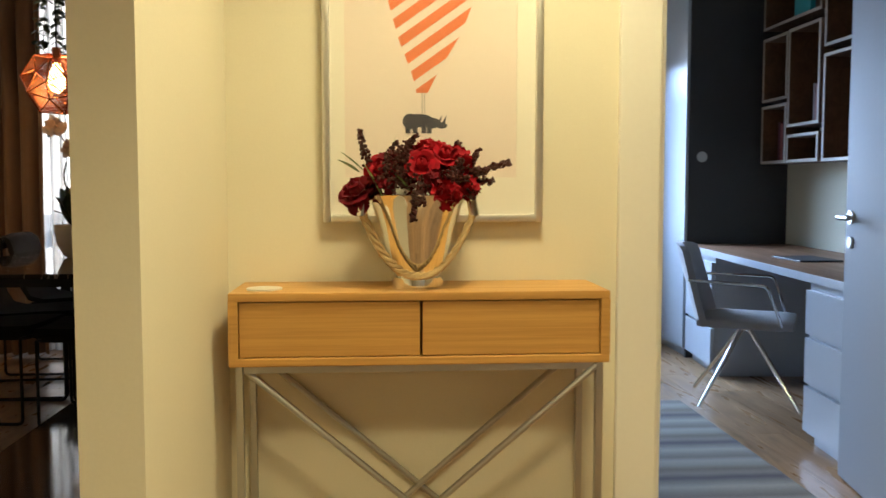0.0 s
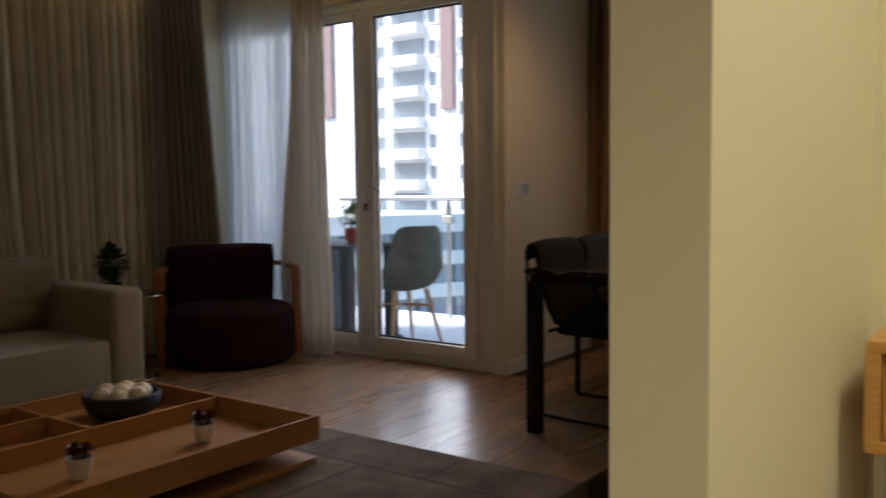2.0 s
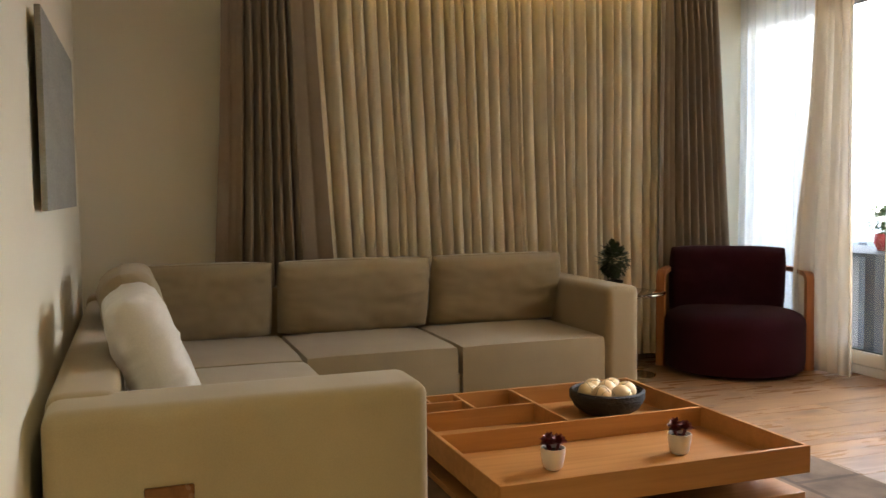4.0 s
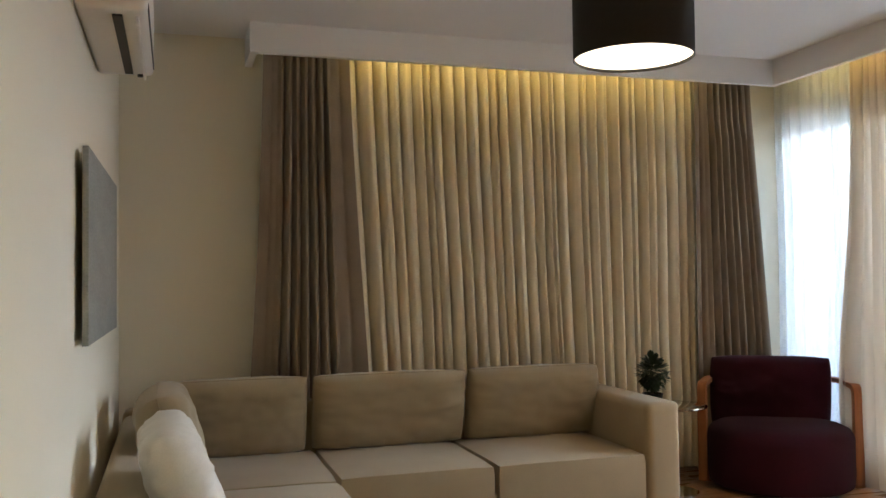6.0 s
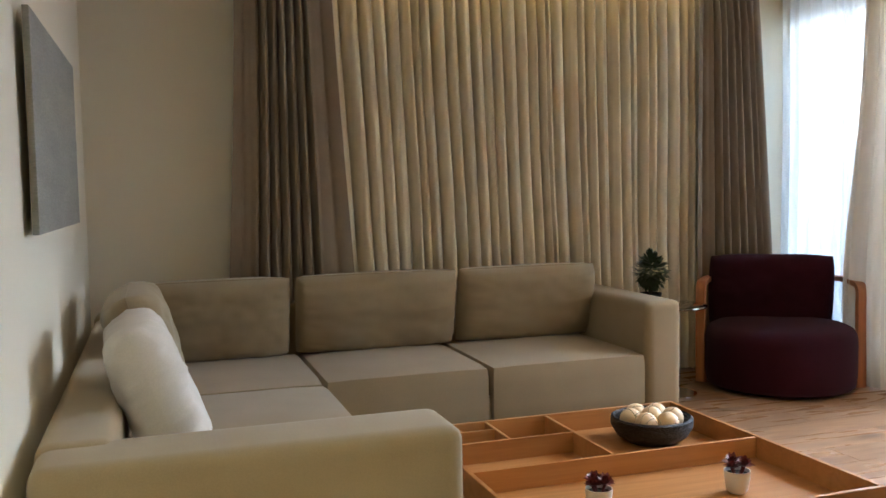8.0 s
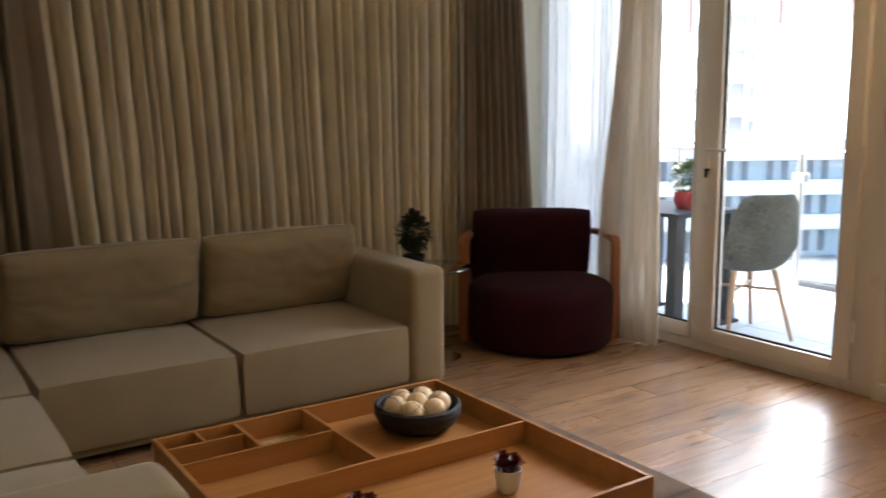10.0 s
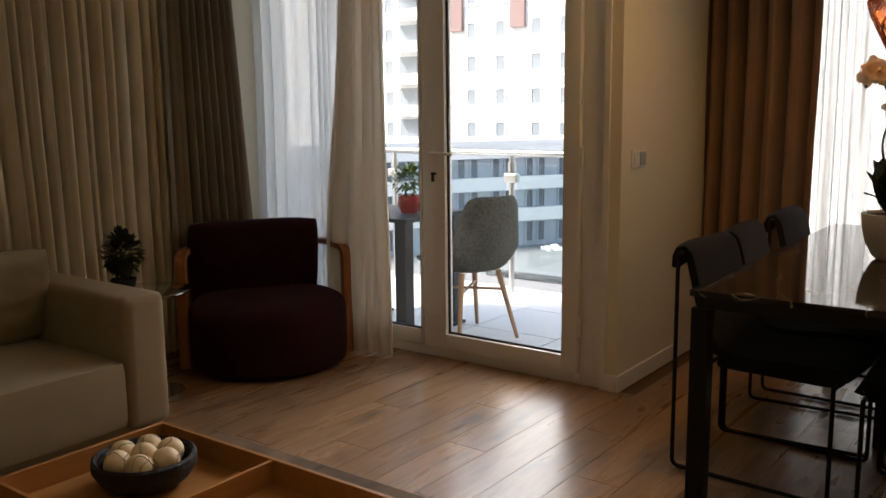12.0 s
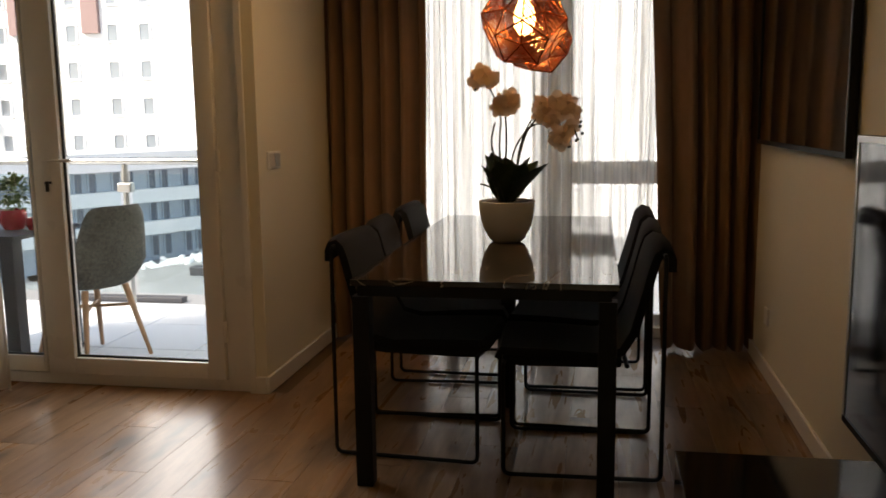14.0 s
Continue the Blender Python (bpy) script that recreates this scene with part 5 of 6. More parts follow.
def shelf_box(y0, y1, z0, z1):
    s = thing("wall_shelf", "brown open box shelf with pale front edges", "shelf", group="office box shelves")
    x0, x1, t = 2.40, 2.618, 0.018
    part("case", box(box(box(box(B(x0 + 0.004, x1, y0, y0 + t, z0, z1), x0 + 0.004, x1, y1 - t, y1, z0, z1), x0 + 0.004, x1, y0 + t, y1 - t, z0, z0 + t), x0 + 0.004, x1, y0 + t, y1 - t, z1 - t, z1), x1 - 0.006, x1 - 0.001, y0 + t, y1 - t, z0 + t, z1 - t), M_SHELF, s)
    part("edging", box(box(box(B(x0, x0 + 0.004, y0, y0 + t, z0, z1), x0, x0 + 0.004, y1 - t, y1, z0, z1), x0, x0 + 0.004, y0 + t, y1 - t, z0, z0 + t), x0, x0 + 0.004, y0 + t, y1 - t, z1 - t, z1), M_EDGING, s, "pale front edging")
    return s


shelf_box(5.345, 5.685, 1.285, 1.655)
shelf_box(5.345, 5.685, 1.68, 2.085)
shelf_box(4.945, 5.33, 1.50, 2.09)
shelf_box(4.945, 5.33, 1.285, 1.455)
shelf_box(4.55, 4.90, 1.28, 1.88)
shelf_box(4.55, 4.90, 1.92, 2.45)
shelf_box(4.945, 5.685, 2.14, 2.50)


def book(x, y, z, w, d, h, c, tilt=0):
    b = thing("book", "upright hardback book on a box shelf", "book", at=(x, y, z), group="shelf books")
    m = mat("book_cover", c, 0.6, vary=0.1, bump=0.05)
    part("cover", box(box(B(0, d, -w / 2, -w / 2 + 0.003, 0, h), 0, d, w / 2 - 0.003, w / 2, 0, h), 0, 0.003, -w / 2, w / 2, 0, h), m, b)
    part("pages", B(0.003, d - 0.004, -w / 2 + 0.003, w / 2 - 0.003, 0.004, h - 0.004), M_PAPER, b)


for i, (c, h) in enumerate((((0.25, 0.02, 0.03), 0.24), ((0.05, 0.03, 0.04), 0.25), ((0.30, 0.06, 0.05), 0.23), ((0.12, 0.02, 0.03), 0.24))):
    book(2.43, 5.37 + 0.034 * i + 0.02, 1.304, 0.030, 0.16, h, c)
for i, (c, h) in enumerate((((0.16, 0.03, 0.02), 0.22), ((0.20, 0.05, 0.04), 0.21), ((0.10, 0.03, 0.02), 0.22))):
    book(2.43, 4.985 + 0.036 * i, 1.519, 0.032, 0.16, h, c)
book(2.44, 5.25, 2.16, 0.20, 0.03, 0.26, (0.02, 0.30, 0.34))
tagged(part("magazine", B(2.0, 2.22, 4.30, 4.62, 0.763, 0.771, bevel=0.002), M_DARKGREY, None), "flat dark magazine on the desk", "magazine")


def office_chair(x, y, rz):
    c = thing("office_chair", "grey upholstered armchair on splayed steel legs", "chair", at=(x, y, 0), rz=rz)
    m = weave("grey_wool", (0.27, 0.26, 0.27), 0.9, 400, 0.12, 0.3)
    part("seat", slab_soft(-0.23, 0.25, -0.235, 0.235, 0.41, 0.465, 0.026, 0.006), m, c, "", True, 60)
    bm = bmesh.new()
    rows = []
    for i in range(11):
        t = i / 10
        z = 0.42 + 0.42 * t
        xx = -0.215 - 0.115 * t
        w = 0.235 - 0.05 * t
        rows.append([(bm.verts.new((xx + 0.05 * (u * u), u * w, z - (0.02 * u ** 4 if t > 0.9 else 0))), bm.verts.new((xx + 0.05 * (u * u) - 0.035, u * w * 1.01, z - (0.02 * u ** 4 if t > 0.9 else 0)))) for u in [k / 4 for k in range(-4, 5)]])
    for a, b in zip(rows, rows[1:]):
        for j in range(8):
            bm.faces.new((a[j][0], a[j + 1][0], b[j + 1][0], b[j][0]))
            bm.faces.new((a[j][1], b[j][1], b[j + 1][1], a[j + 1][1]))
        bm.faces.new((a[0][0], b[0][0], b[0][1], a[0][1]))
        bm.faces.new((a[8][0], a[8][1], b[8][1], b[8][0]))
    for j in range(8):
        bm.faces.new((rows[-1][j][0], rows[-1][j + 1][0], rows[-1][j + 1][1], rows[-1][j][1]))
    part("backrest", bm, m, c, "", True, 60)
    for s in (-1, 1):
        part("armrest", tube(rounded([(-0.27, s * 0.21, 0.655), (0.12, s * 0.255, 0.645), (0.19, s * 0.245, 0.44)], 0.03), 0.008), M_CHROME, c, "chrome arm loop", True)
    part("hub", R((0, 0, 0.385), (0, 0, 0.412), 0.045, 18), M_CHROME, c, "", True)
    for k in range(4):
        a = math.radians(55 + 90 * k)
        part("leg", R((0.02 * math.cos(a), 0.02 * math.sin(a), 0.40), (0.345 * math.cos(a), 0.345 * math.sin(a), 0.008), 0.013, 10, 0.010), M_CHROME, c, "", True)


office_chair(1.845, 4.575, -28)
tagged(part("kilim_rug", B(0.1, 1.50, 2.75, 4.585, 0.0, 0.008, bevel=0.003), M_KILIM), "flat striped kilim rug in grey and brown", "rug")

# ---- living room ----
tagged(part("rug", B(-4.05, -1.45, 1.35, 3.61, 0.0, 0.010, bevel=0.004), M_RUG), "worn brown patterned rug under the coffee table", "rug")

sofa = thing("corner_sofa", "beige fabric corner sofa with loose back cushions", "sofa")
SX, SF = -5.20, -4.235
part("base", box(B(SX + 0.05, SF + 0.05 - 0.09, 0.80, 3.50, 0.035, 0.20), -4.4, -2.58, 0.80, 1.70, 0.035, 0.20), M_SOFA, sofa)
part("back", soft_box(SX, SX + 0.20, 0.74, 3.50, 0.05, 0.60, 0.05), M_SOFA, sofa, "", True)
part("back", soft_box(SX + 0.201, -2.70, 0.745, 0.935, 0.05, 0.585, 0.05), M_SOFA, sofa, "", True)
part("arm", soft_box(SX + 0.01, SF, 3.335, 3.535, 0.04, 0.605, 0.045), M_SOFA, sofa, "", True)
part("arm", soft_box(-2.79, -2.535, 0.75, 1.770, 0.04, 0.575, 0.05, 5), M_SOFA, sofa, "", True)
for q in ((SX + 0.18, SF, 1.725, 2.504), (SX + 0.18, SF, 2.510, 3.338)):
    part("seat_cushion", slab_soft(*q, 0.06, 0.352, 0.035, 0.012), M_SOFA, sofa, "", True, 60)
for q in ((SX + 0.18, -4.21, 0.93, 1.722), (-4.205, -3.50, 0.93, 1.722), (-3.495, -2.785, 0.93, 1.722)):
    part("seat_cushion", slab_soft(*q, 0.06, 0.352, 0.035, 0.012), M_SOFA, sofa, "", True, 60)
for y, w in ((1.335, 0.68), (2.13, 0.86), (2.975, 0.81)):
    at = pose(-4.905, y, 0.555, 0, 0, 90) @ pose(0, 0, 0, 12, 0, 0)
    cush = part("back_cushion", pillow(bmesh.new(), w * 1.055, 0.425, 0.22, at, 0.36, crease=1.9), M_SOFA, sofa, "", True, 70)
    part("welt", seam(w * 1.055, 0.425, at), M_SOFA, cush, "", True)
cush = part("back_cushion", pillow(bmesh.new(), 0.66, 0.45, 0.24, pose(-4.15, 0.98, 0.60, 14, 0, 0), 0.4), M_SOFA, sofa, "", True, 70)
part("welt", seam(0.66, 0.45, pose(-4.15, 0.98, 0.60, 14, 0, 0)), M_SOFA, cush, "", True)
for x in (SF - 0.06, SX + 0.08):
    for y in (0.85, 3.44):
        part("foot", R((x, y, 0), (x, y, 0.04), 0.025, 12), M_BLACK, sofa)
for y in (0.85, 1.64):
    part("foot", R((-2.66, y, 0), (-2.66, y, 0.04), 0.025, 12), M_BLACK, sofa)
tagged(part("throw_pillow", pillow(bmesh.new(), 0.58, 0.48, 0.20, pose(-3.30, 1.025, 0.585, 20, 0, 2), 0.42, crease=4.0), M_PILLOW, None, "", True, 70), "large off-white pillow leaning on the sofa back", "pillow")
pk = thing("arm_caddy", "small brown leather tray pocket on the sofa arm", "organizer")
part("pocket", B(-2.535, -2.515, 0.99, 1.115, 0.245, 0.366, bevel=0.006), mat("brown_leather", (0.13, 0.05, 0.015), 0.25, vary=0.3, scale=25, bump=0.1), pk)

# coffee table: a compartment tray on a dark plinth and a base board
ct = thing("coffee_table", "low square oak coffee table with compartment tray top", "table")
TX0, TX1, TY0, TY1, TZ0, TZ1, TT = -3.862, -2.637, 2.028, 3.226, 0.108, 0.206, 0.016
part("tray_floor", B(TX0 + TT, TX1 - TT, TY0 + TT, TY1 - TT, TZ0, TZ0 + 0.014), M_OAK_Y, ct)
for q in ((TX0, TX0 + TT, TY0, TY1), (TX1 - TT, TX1, TY0, TY1)):
    part("tray_side", B(*q, TZ0, TZ1, bevel=0.0015, seg=1), M_OAK_Y, ct)
for q in ((TX0 + TT, TX1 - TT, TY0, TY0 + TT), (TX0 + TT, TX1 - TT, TY1 - TT, TY1)):
    part("tray_side", B(*q, TZ0, TZ1, bevel=0.0015, seg=1), M_OAK_Y, ct)
for q in ((-3.265, -3.250, TY0 + TT, TY1 - TT), (TX0 + TT, -3.265, 2.592, 2.606), (-3.588, -3.575, TY0 + TT, 2.592), (TX0 + TT, -3.588, 2.318, 2.331), (-3.742, -3.730, TY0 + TT, 2.318), (TX0 + TT, -3.742, 2.172, 2.184)):
    part("divider", B(*q, TZ0 + 0.014, TZ1 - 0.003, bevel=0.001, seg=1), M_OAK_Y, ct)
part("plinth", B(TX0 + 0.2, TX1 - 0.2, TY0 + 0.2, TY1 - 0.2, 0.036, TZ0), M_DARKGREY, ct, "dark recessed plinth")
part("base_board", B(TX0 + 0.01, TX1 - 0.01, TY0 + 0.01, TY1 - 0.01, 0.012, 0.036, bevel=0.002), M_OAK_Y, ct)

bowl = tagged(part("bowl", lathe([(0.0, 0.0), (0.10, 0.0), (0.145, 0.03), (0.168, 0.07), (0.168, 0.10), (0.158, 0.106), (0.148, 0.098), (0.146, 0.07), (0.12, 0.035), (0.0, 0.02)], 40), M_BOWL, None, "", True), "dark charred wooden bowl on the coffee table", "bowl")
bowl.location = (-3.60, 2.965, 0.123)
for i, (dx, dy, dz) in enumerate([(0, 0, 0.098)] + [(0.088 * math.cos(a), 0.088 * math.sin(a), 0.092) for a in [math.radians(60 * k + 15) for k in range(6)]]):
    b = tagged(part("decor_ball", lathe([(0.0455 * math.sin(math.pi * k / 12), -0.0455 * math.cos(math.pi * k / 12)) for k in range(13)], 20), M_BALL, None, "", True), "cream carved wooden ball in the bowl", "ball", "bowl balls")
    b.location = (-3.60 + dx, 2.965 + dy, 0.123 + dz)
    b.rotation_euler = (i * 0.7, i * 1.1, i)
    for k in range(2):
        ring = []
        for q in range(28):
            a = 2 * math.pi * q / 28
            v = Vector((math.cos(a), math.sin(a), 0.35 * math.sin(3 * a + i) + (0.5 * k - 0.2))).normalized() * 0.0455
            ring.append(v if k == 0 else Vector((v.z, v.x, v.y)))
        part("groove", tube(ring, 0.0011, 4, True), M_STEM, b, "brown carved line")


def succulent(x, y, seed):
    rnd = random.Random(seed)
    s = thing("succulent", "dark red succulent in a small white pot", "plant", at=(x, y, 0.123), group="table succulents")
    part("pot", lathe([(0.0, 0.0), (0.026, 0.0), (0.036, 0.012), (0.043, 0.05), (0.045, 0.078), (0.041, 0.078), (0.038, 0.06), (0.0, 0.06)], 24), M_CERAMIC, s, "small white ceramic pot", True)
    part("soil", lathe([(0.0, 0.066), (0.039, 0.066)], 20), M_SOIL, s)
    for ox, oy, oz, r in ((-0.022, -0.005, 0.094, 0.038), (0.024, 0.010, 0.097, 0.036), (0.002, -0.024, 0.090, 0.030), (0.0, 0.026, 0.096, 0.030)):
        ros = part("rosette_stem", R((ox * 0.5, oy * 0.5, 0.062), (ox, oy, oz), 0.005, 8), M_SUCC, s, "", True)
        for ring, (k, el) in enumerate(((9, 12), (7, 40), (5, 68))):
            for i in range(k):
                a = 2 * math.pi * i / k + ring * 0.4
                d = Vector((math.cos(a) * math.cos(radians(el)), math.sin(a) * math.cos(radians(el)), math.sin(radians(el))))
                part("leaf", blade(bmesh.new(), Vector((ox, oy, oz)), Vector((ox, oy, oz)) + d * r * rnd.uniform(0.85, 1.1), r * 0.62, 0, 4, 0.3), M_SUCC, ros, "", True)


succulent(-2.955, 2.90, 1)
succulent(-2.965, 2.375, 2)
card = thing("seed_packet", "pale patterned card lying in a tray compartment", "card")
part("sheet", B(-3.80, -3.66, 2.40, 2.54, 0.123, 0.129, bevel=0.001), mat("printed_card", (0.50, 0.45, 0.30), 0.6, vary=0.4, scale=30, bump=0), card)
part("motif", B(-3.76, -3.70, 2.46, 2.53, 0.1295, 0.134, bevel=0.002), M_LEAF2, card, "green motif")

# plum lounge chair, turned towards the room
ac = thing("armchair", "plum wool drum armchair with bent wood arms", "armchair", at=(-4.655, 4.475, 0), rz=math.degrees(math.atan2(-0.549, 0.836)))
part("seat", lathe([(0.0, 0.015), (0.385, 0.015), (0.408, 0.03), (0.416, 0.09), (0.416, 0.295), (0.410, 0.325), (0.392, 0.350), (0.355, 0.368), (0.27, 0.379), (0.0, 0.383)], 56), M_PLUM, ac, "round plum drum seat", True)
part("cushion", pillow(bmesh.new(), 0.74, 0.50, 0.19, pose(-0.245, -0.03, 0.515, 0, 0, 90) @ pose(0, 0, 0, 12, 0, 0), 0.36, pinch=0.03), M_PLUM, ac, "plum back cushion", True, 70)
for s in (-1, 1):
    pth = rounded([(-0.03, s * 0.440, 0.0), (-0.03, s * 0.440, 0.590), (-0.21, s * 0.40, 0.604), (-0.44, s * 0.25, 0.61)], 0.055, 7)
    bm = bmesh.new()
    rings = []
    for i, p in enumerate(pth):
        a, b = pth[max(0, i - 1)], pth[min(len(pth) - 1, i + 1)]
        d = (b - a).normalized()
        sd = Vector((-0.41, -s * 0.20, 0)).cross(Vector((0, 0, 1))).normalized()
        n_ = d.cross(sd).normalized()
        rings.append([bm.verts.new(p + n_ * u + sd * v) for u, v in ((-0.014, -0.028), (0.014, -0.028), (0.014, 0.028), (-0.014, 0.028))])
    for a, b in zip(rings, rings[1:]):
        for j in range(4):
            bm.faces.new((a[j], a[(j + 1) % 4], b[(j + 1) % 4], b[j]))
    bm.faces.new(rings[0][::-1])
    bm.faces.new(rings[-1])
    part("arm", bm, M_CHAIRWOOD, ac, "bent beech arm", True)
part("back_bow", tube([(-0.43 - 0.06 * math.cos(radians(a)), 0.25 * math.sin(radians(a)), 0.61) for a in range(-90, 91, 15)], 0.016, 8), M_CHAIRWOOD, ac, "curved back rail", True)

st = thing("side_table", "round chrome side table between sofa and armchair", "table", at=(-4.72, 3.79, 0))
part("tabletop", lathe([(0.0, 0.495), (0.19, 0.495), (0.195, 0.50), (0.195, 0.507), (0.19, 0.51), (0.0, 0.51)], 40), M_CHROME, st, "", True)
part("stem", R((0, 0, 0.012), (0, 0, 0.496), 0.014, 14), M_CHROME, st, "", True)
part("foot_plate", lathe([(0.0, 0.0), (0.14, 0.0), (0.14, 0.008), (0.02, 0.014), (0.0, 0.014)], 32), M_CHROME, st, "", True)
pl = thing("house_plant", "small dark leafy plant in a black pot", "plant", at=(-4.74, 3.67, 0.51))
part("pot", lathe([(0, 0), (0.045, 0), (0.06, 0.07), (0.055, 0.07), (0.05, 0.055), (0, 0.055)], 24), M_BLACK, pl, "black pot", True)
rnd = random.Random(9)
bm = bmesh.new()
for i in range(5):
    a = i * 1.3
    rod(bm, (0, 0, 0.055), (0.02 * math.cos(a), 0.02 * math.sin(a), 0.14), 0.004, 5)
part("stem", bm, M_STEM, pl)
bm = bmesh.new()
for i in range(340):
    d = Vector((rnd.gauss(0, 1), rnd.gauss(0, 1), rnd.gauss(0, 1))).normalized()
    c = Vector((0.075 * d.x, 0.075 * d.y, 0.195 + 0.085 * d.z)) * 1.0
    c = Vector((c.x * rnd.uniform(0.5, 1.1), c.y * rnd.uniform(0.5, 1.1), 0.195 + (c.z - 0.195) * rnd.uniform(0.5, 1.1)))
    blade(bm, c, c + (d + Vector((0, 0, rnd.uniform(-0.3, 0.5)))).normalized() * rnd.uniform(0.03, 0.05), 0.026, 0.004, 3)
part("foliage", bm, M_LEAF, pl, "small dark leaves", True)

# wall art and air conditioner on the south wall
art = thing("canvas", "wide grey abstract canvas hung on the wall", "picture", at=(-3.63, YS + 0.036, 0), rz=-0.6)
part("board", B(-0.585, 0.585, -0.009, 0.009, 1.072, 1.680, bevel=0.002), M_CANVAS, art)
part("hanger", B(-0.12, 0.12, -0.034, -0.009, 1.5, 1.55), M_STEEL, art)
acu = thing("air_conditioner", "white split air conditioner with open louvre", "air conditioner")
part("body", B(-3.87, -2.97, YS, YS + 0.21, 2.085, 2.38, bevel=0.025, seg=3), M_AC, acu, "", True)
part("louvre", B(-3.80, -3.04, YS + 0.175, YS + 0.183, 2.055, 2.10, bevel=0.002), M_AC, acu, "tilted louvre flap")
part("outlet", B(-3.81, -3.03, YS + 0.105, YS + 0.135, 2.079, 2.088), M_DARKSLOT, acu, "dark air slot")
part("outlet", B(-3.81, -3.03, YS + 0.186, YS + 0.2125, 2.10, 2.125), M_DARKSLOT, acu, "dark air slot")
part("sensor", B(-3.845, -3.825, YS + 0.150, YS + 0.170, 2.076, 2.086), M_DARKSLOT, acu)

# ---- dining bay ----
dt = thing("dining_table", "dark marble dining table on square black legs", "table")
part("tabletop", B(-2.187, -1.277, 4.085, 6.06, 0.728, 0.750, bevel=0.003), M_MARBLE, dt, "polished dark marble top")
part("apron", box(box(box(B(-2.165, -1.30, 4.10, 4.125, 0.690, 0.728), -2.165, -1.30, 6.02, 6.045, 0.690, 0.728), -2.165, -2.14, 4.125, 6.02, 0.690, 0.728), -1.325, -1.30, 4.125, 6.02, 0.690, 0.728), M_BLACK, dt)
for x in (-2.182, -1.342):
    for y in (4.09, 5.99):
        part("leg", B(x, x + 0.06, y, y + 0.06, 0, 0.690, bevel=0.003), M_BLACK, dt)
part("leg", B(-1.765, -1.705, 5.0, 5.06, 0, 0.728, bevel=0.003), M_BLACK, dt)


def dining_chair():
    """Faces +x; origin on the floor under the seat's middle."""
    c = thing("dining_chair", "charcoal felt dining chair on black sled legs", "chair", group="chairs round the dining table")
    W = 0.205
    prof = [(0.255, 0.425), (0.245, 0.455), (0.10, 0.452), (-0.10, 0.440), (-0.185, 0.462), (-0.225, 0.53), (-0.262, 0.66), (-0.290, 0.79), (-0.302, 0.825), (-0.322, 0.842), (-0.340, 0.836), (-0.350, 0.812), (-0.350, 0.772)]
    bm = bmesh.new()
    rows = []
    pv = [Vector((x, 0, z)) for x, z in prof]
    for i, p in enumerate(pv):
        d = (pv[min(i + 1, len(pv) - 1)] - pv[max(i - 1, 0)]).normalized()
        n_ = Vector((d.z, 0, -d.x)) * 0.015
        rows.append([[bm.verts.new(p + s * n_ + Vector((0, u * W, 0.006 * u * u - (0.022 * abs(u) ** 5 if p.z > 0.7 else 0)))) for u in (-1, -0.9, -0.5, 0, 0.5, 0.9, 1)] for s in (-1, 1)])
    for a, b in zip(rows, rows[1:]):
        for j in range(6):
            bm.faces.new((a[0][j], b[0][j], b[0][j + 1], a[0][j + 1]))
            bm.faces.new((a[1][j], a[1][j + 1], b[1][j + 1], b[1][j]))
        bm.faces.new((a[0][0], a[1][0], b[1][0], b[0][0]))
        bm.faces.new((a[0][6], b[0][6], b[1][6], a[1][6]))
    for r in (rows[0], rows[-1]):
        for j in range(6):
            bm.faces.new((r[0][j], r[0][j + 1], r[1][j + 1], r[1][j]))
    bmesh.ops.recalc_face_normals(bm, faces=bm.faces[:])
    part("seat_shell", bm, M_GREYCLOTH, c, "charcoal felt sling over seat and back", True, 60)
    part("seat_pad", slab_soft(-0.19, 0.245, -0.198, 0.198, 0.398, 0.450, 0.022, 0.0), M_GREYCLOTH, c, "padded seat", True, 60)
    for s in (-1, 1):
        y = s * (W + 0.034)
        part("sled_leg", tube(rounded([(-0.325, y, 0.815), (-0.325, y, 0.010), (0.235, y, 0.010), (0.235, y, 0.42)], 0.028), 0.008, 8), M_BLACK, c, "bent black steel rod", True)
    part("crossbar", R((-0.325, -W - 0.034, 0.815), (-0.325, W + 0.034, 0.815), 0.008), M_BLACK, c, "", True)
    part("crossbar", R((0.235, -W - 0.034, 0.418), (0.235, W + 0.034, 0.418), 0.008), M_BLACK, c, "", True)
    part("crossbar", R((-0.20, -W - 0.034, 0.425), (-0.20, W + 0.034, 0.425), 0.008), M_BLACK, c, "", True)
    return c


first = dining_chair()
first.matrix_basis = pose(-2.0, 4.59, 0, 0, 0, -4)
for y, a in ((5.09, 3), (5.71, -1)):
    copy_thing(first, pose(-2.005, y, 0, 0, 0, a))
for y, a in ((4.50, 182), (5.01, 178), (5.55, 181)):
    copy_thing(first, pose(-1.45, y, 0, 0, 0, a))

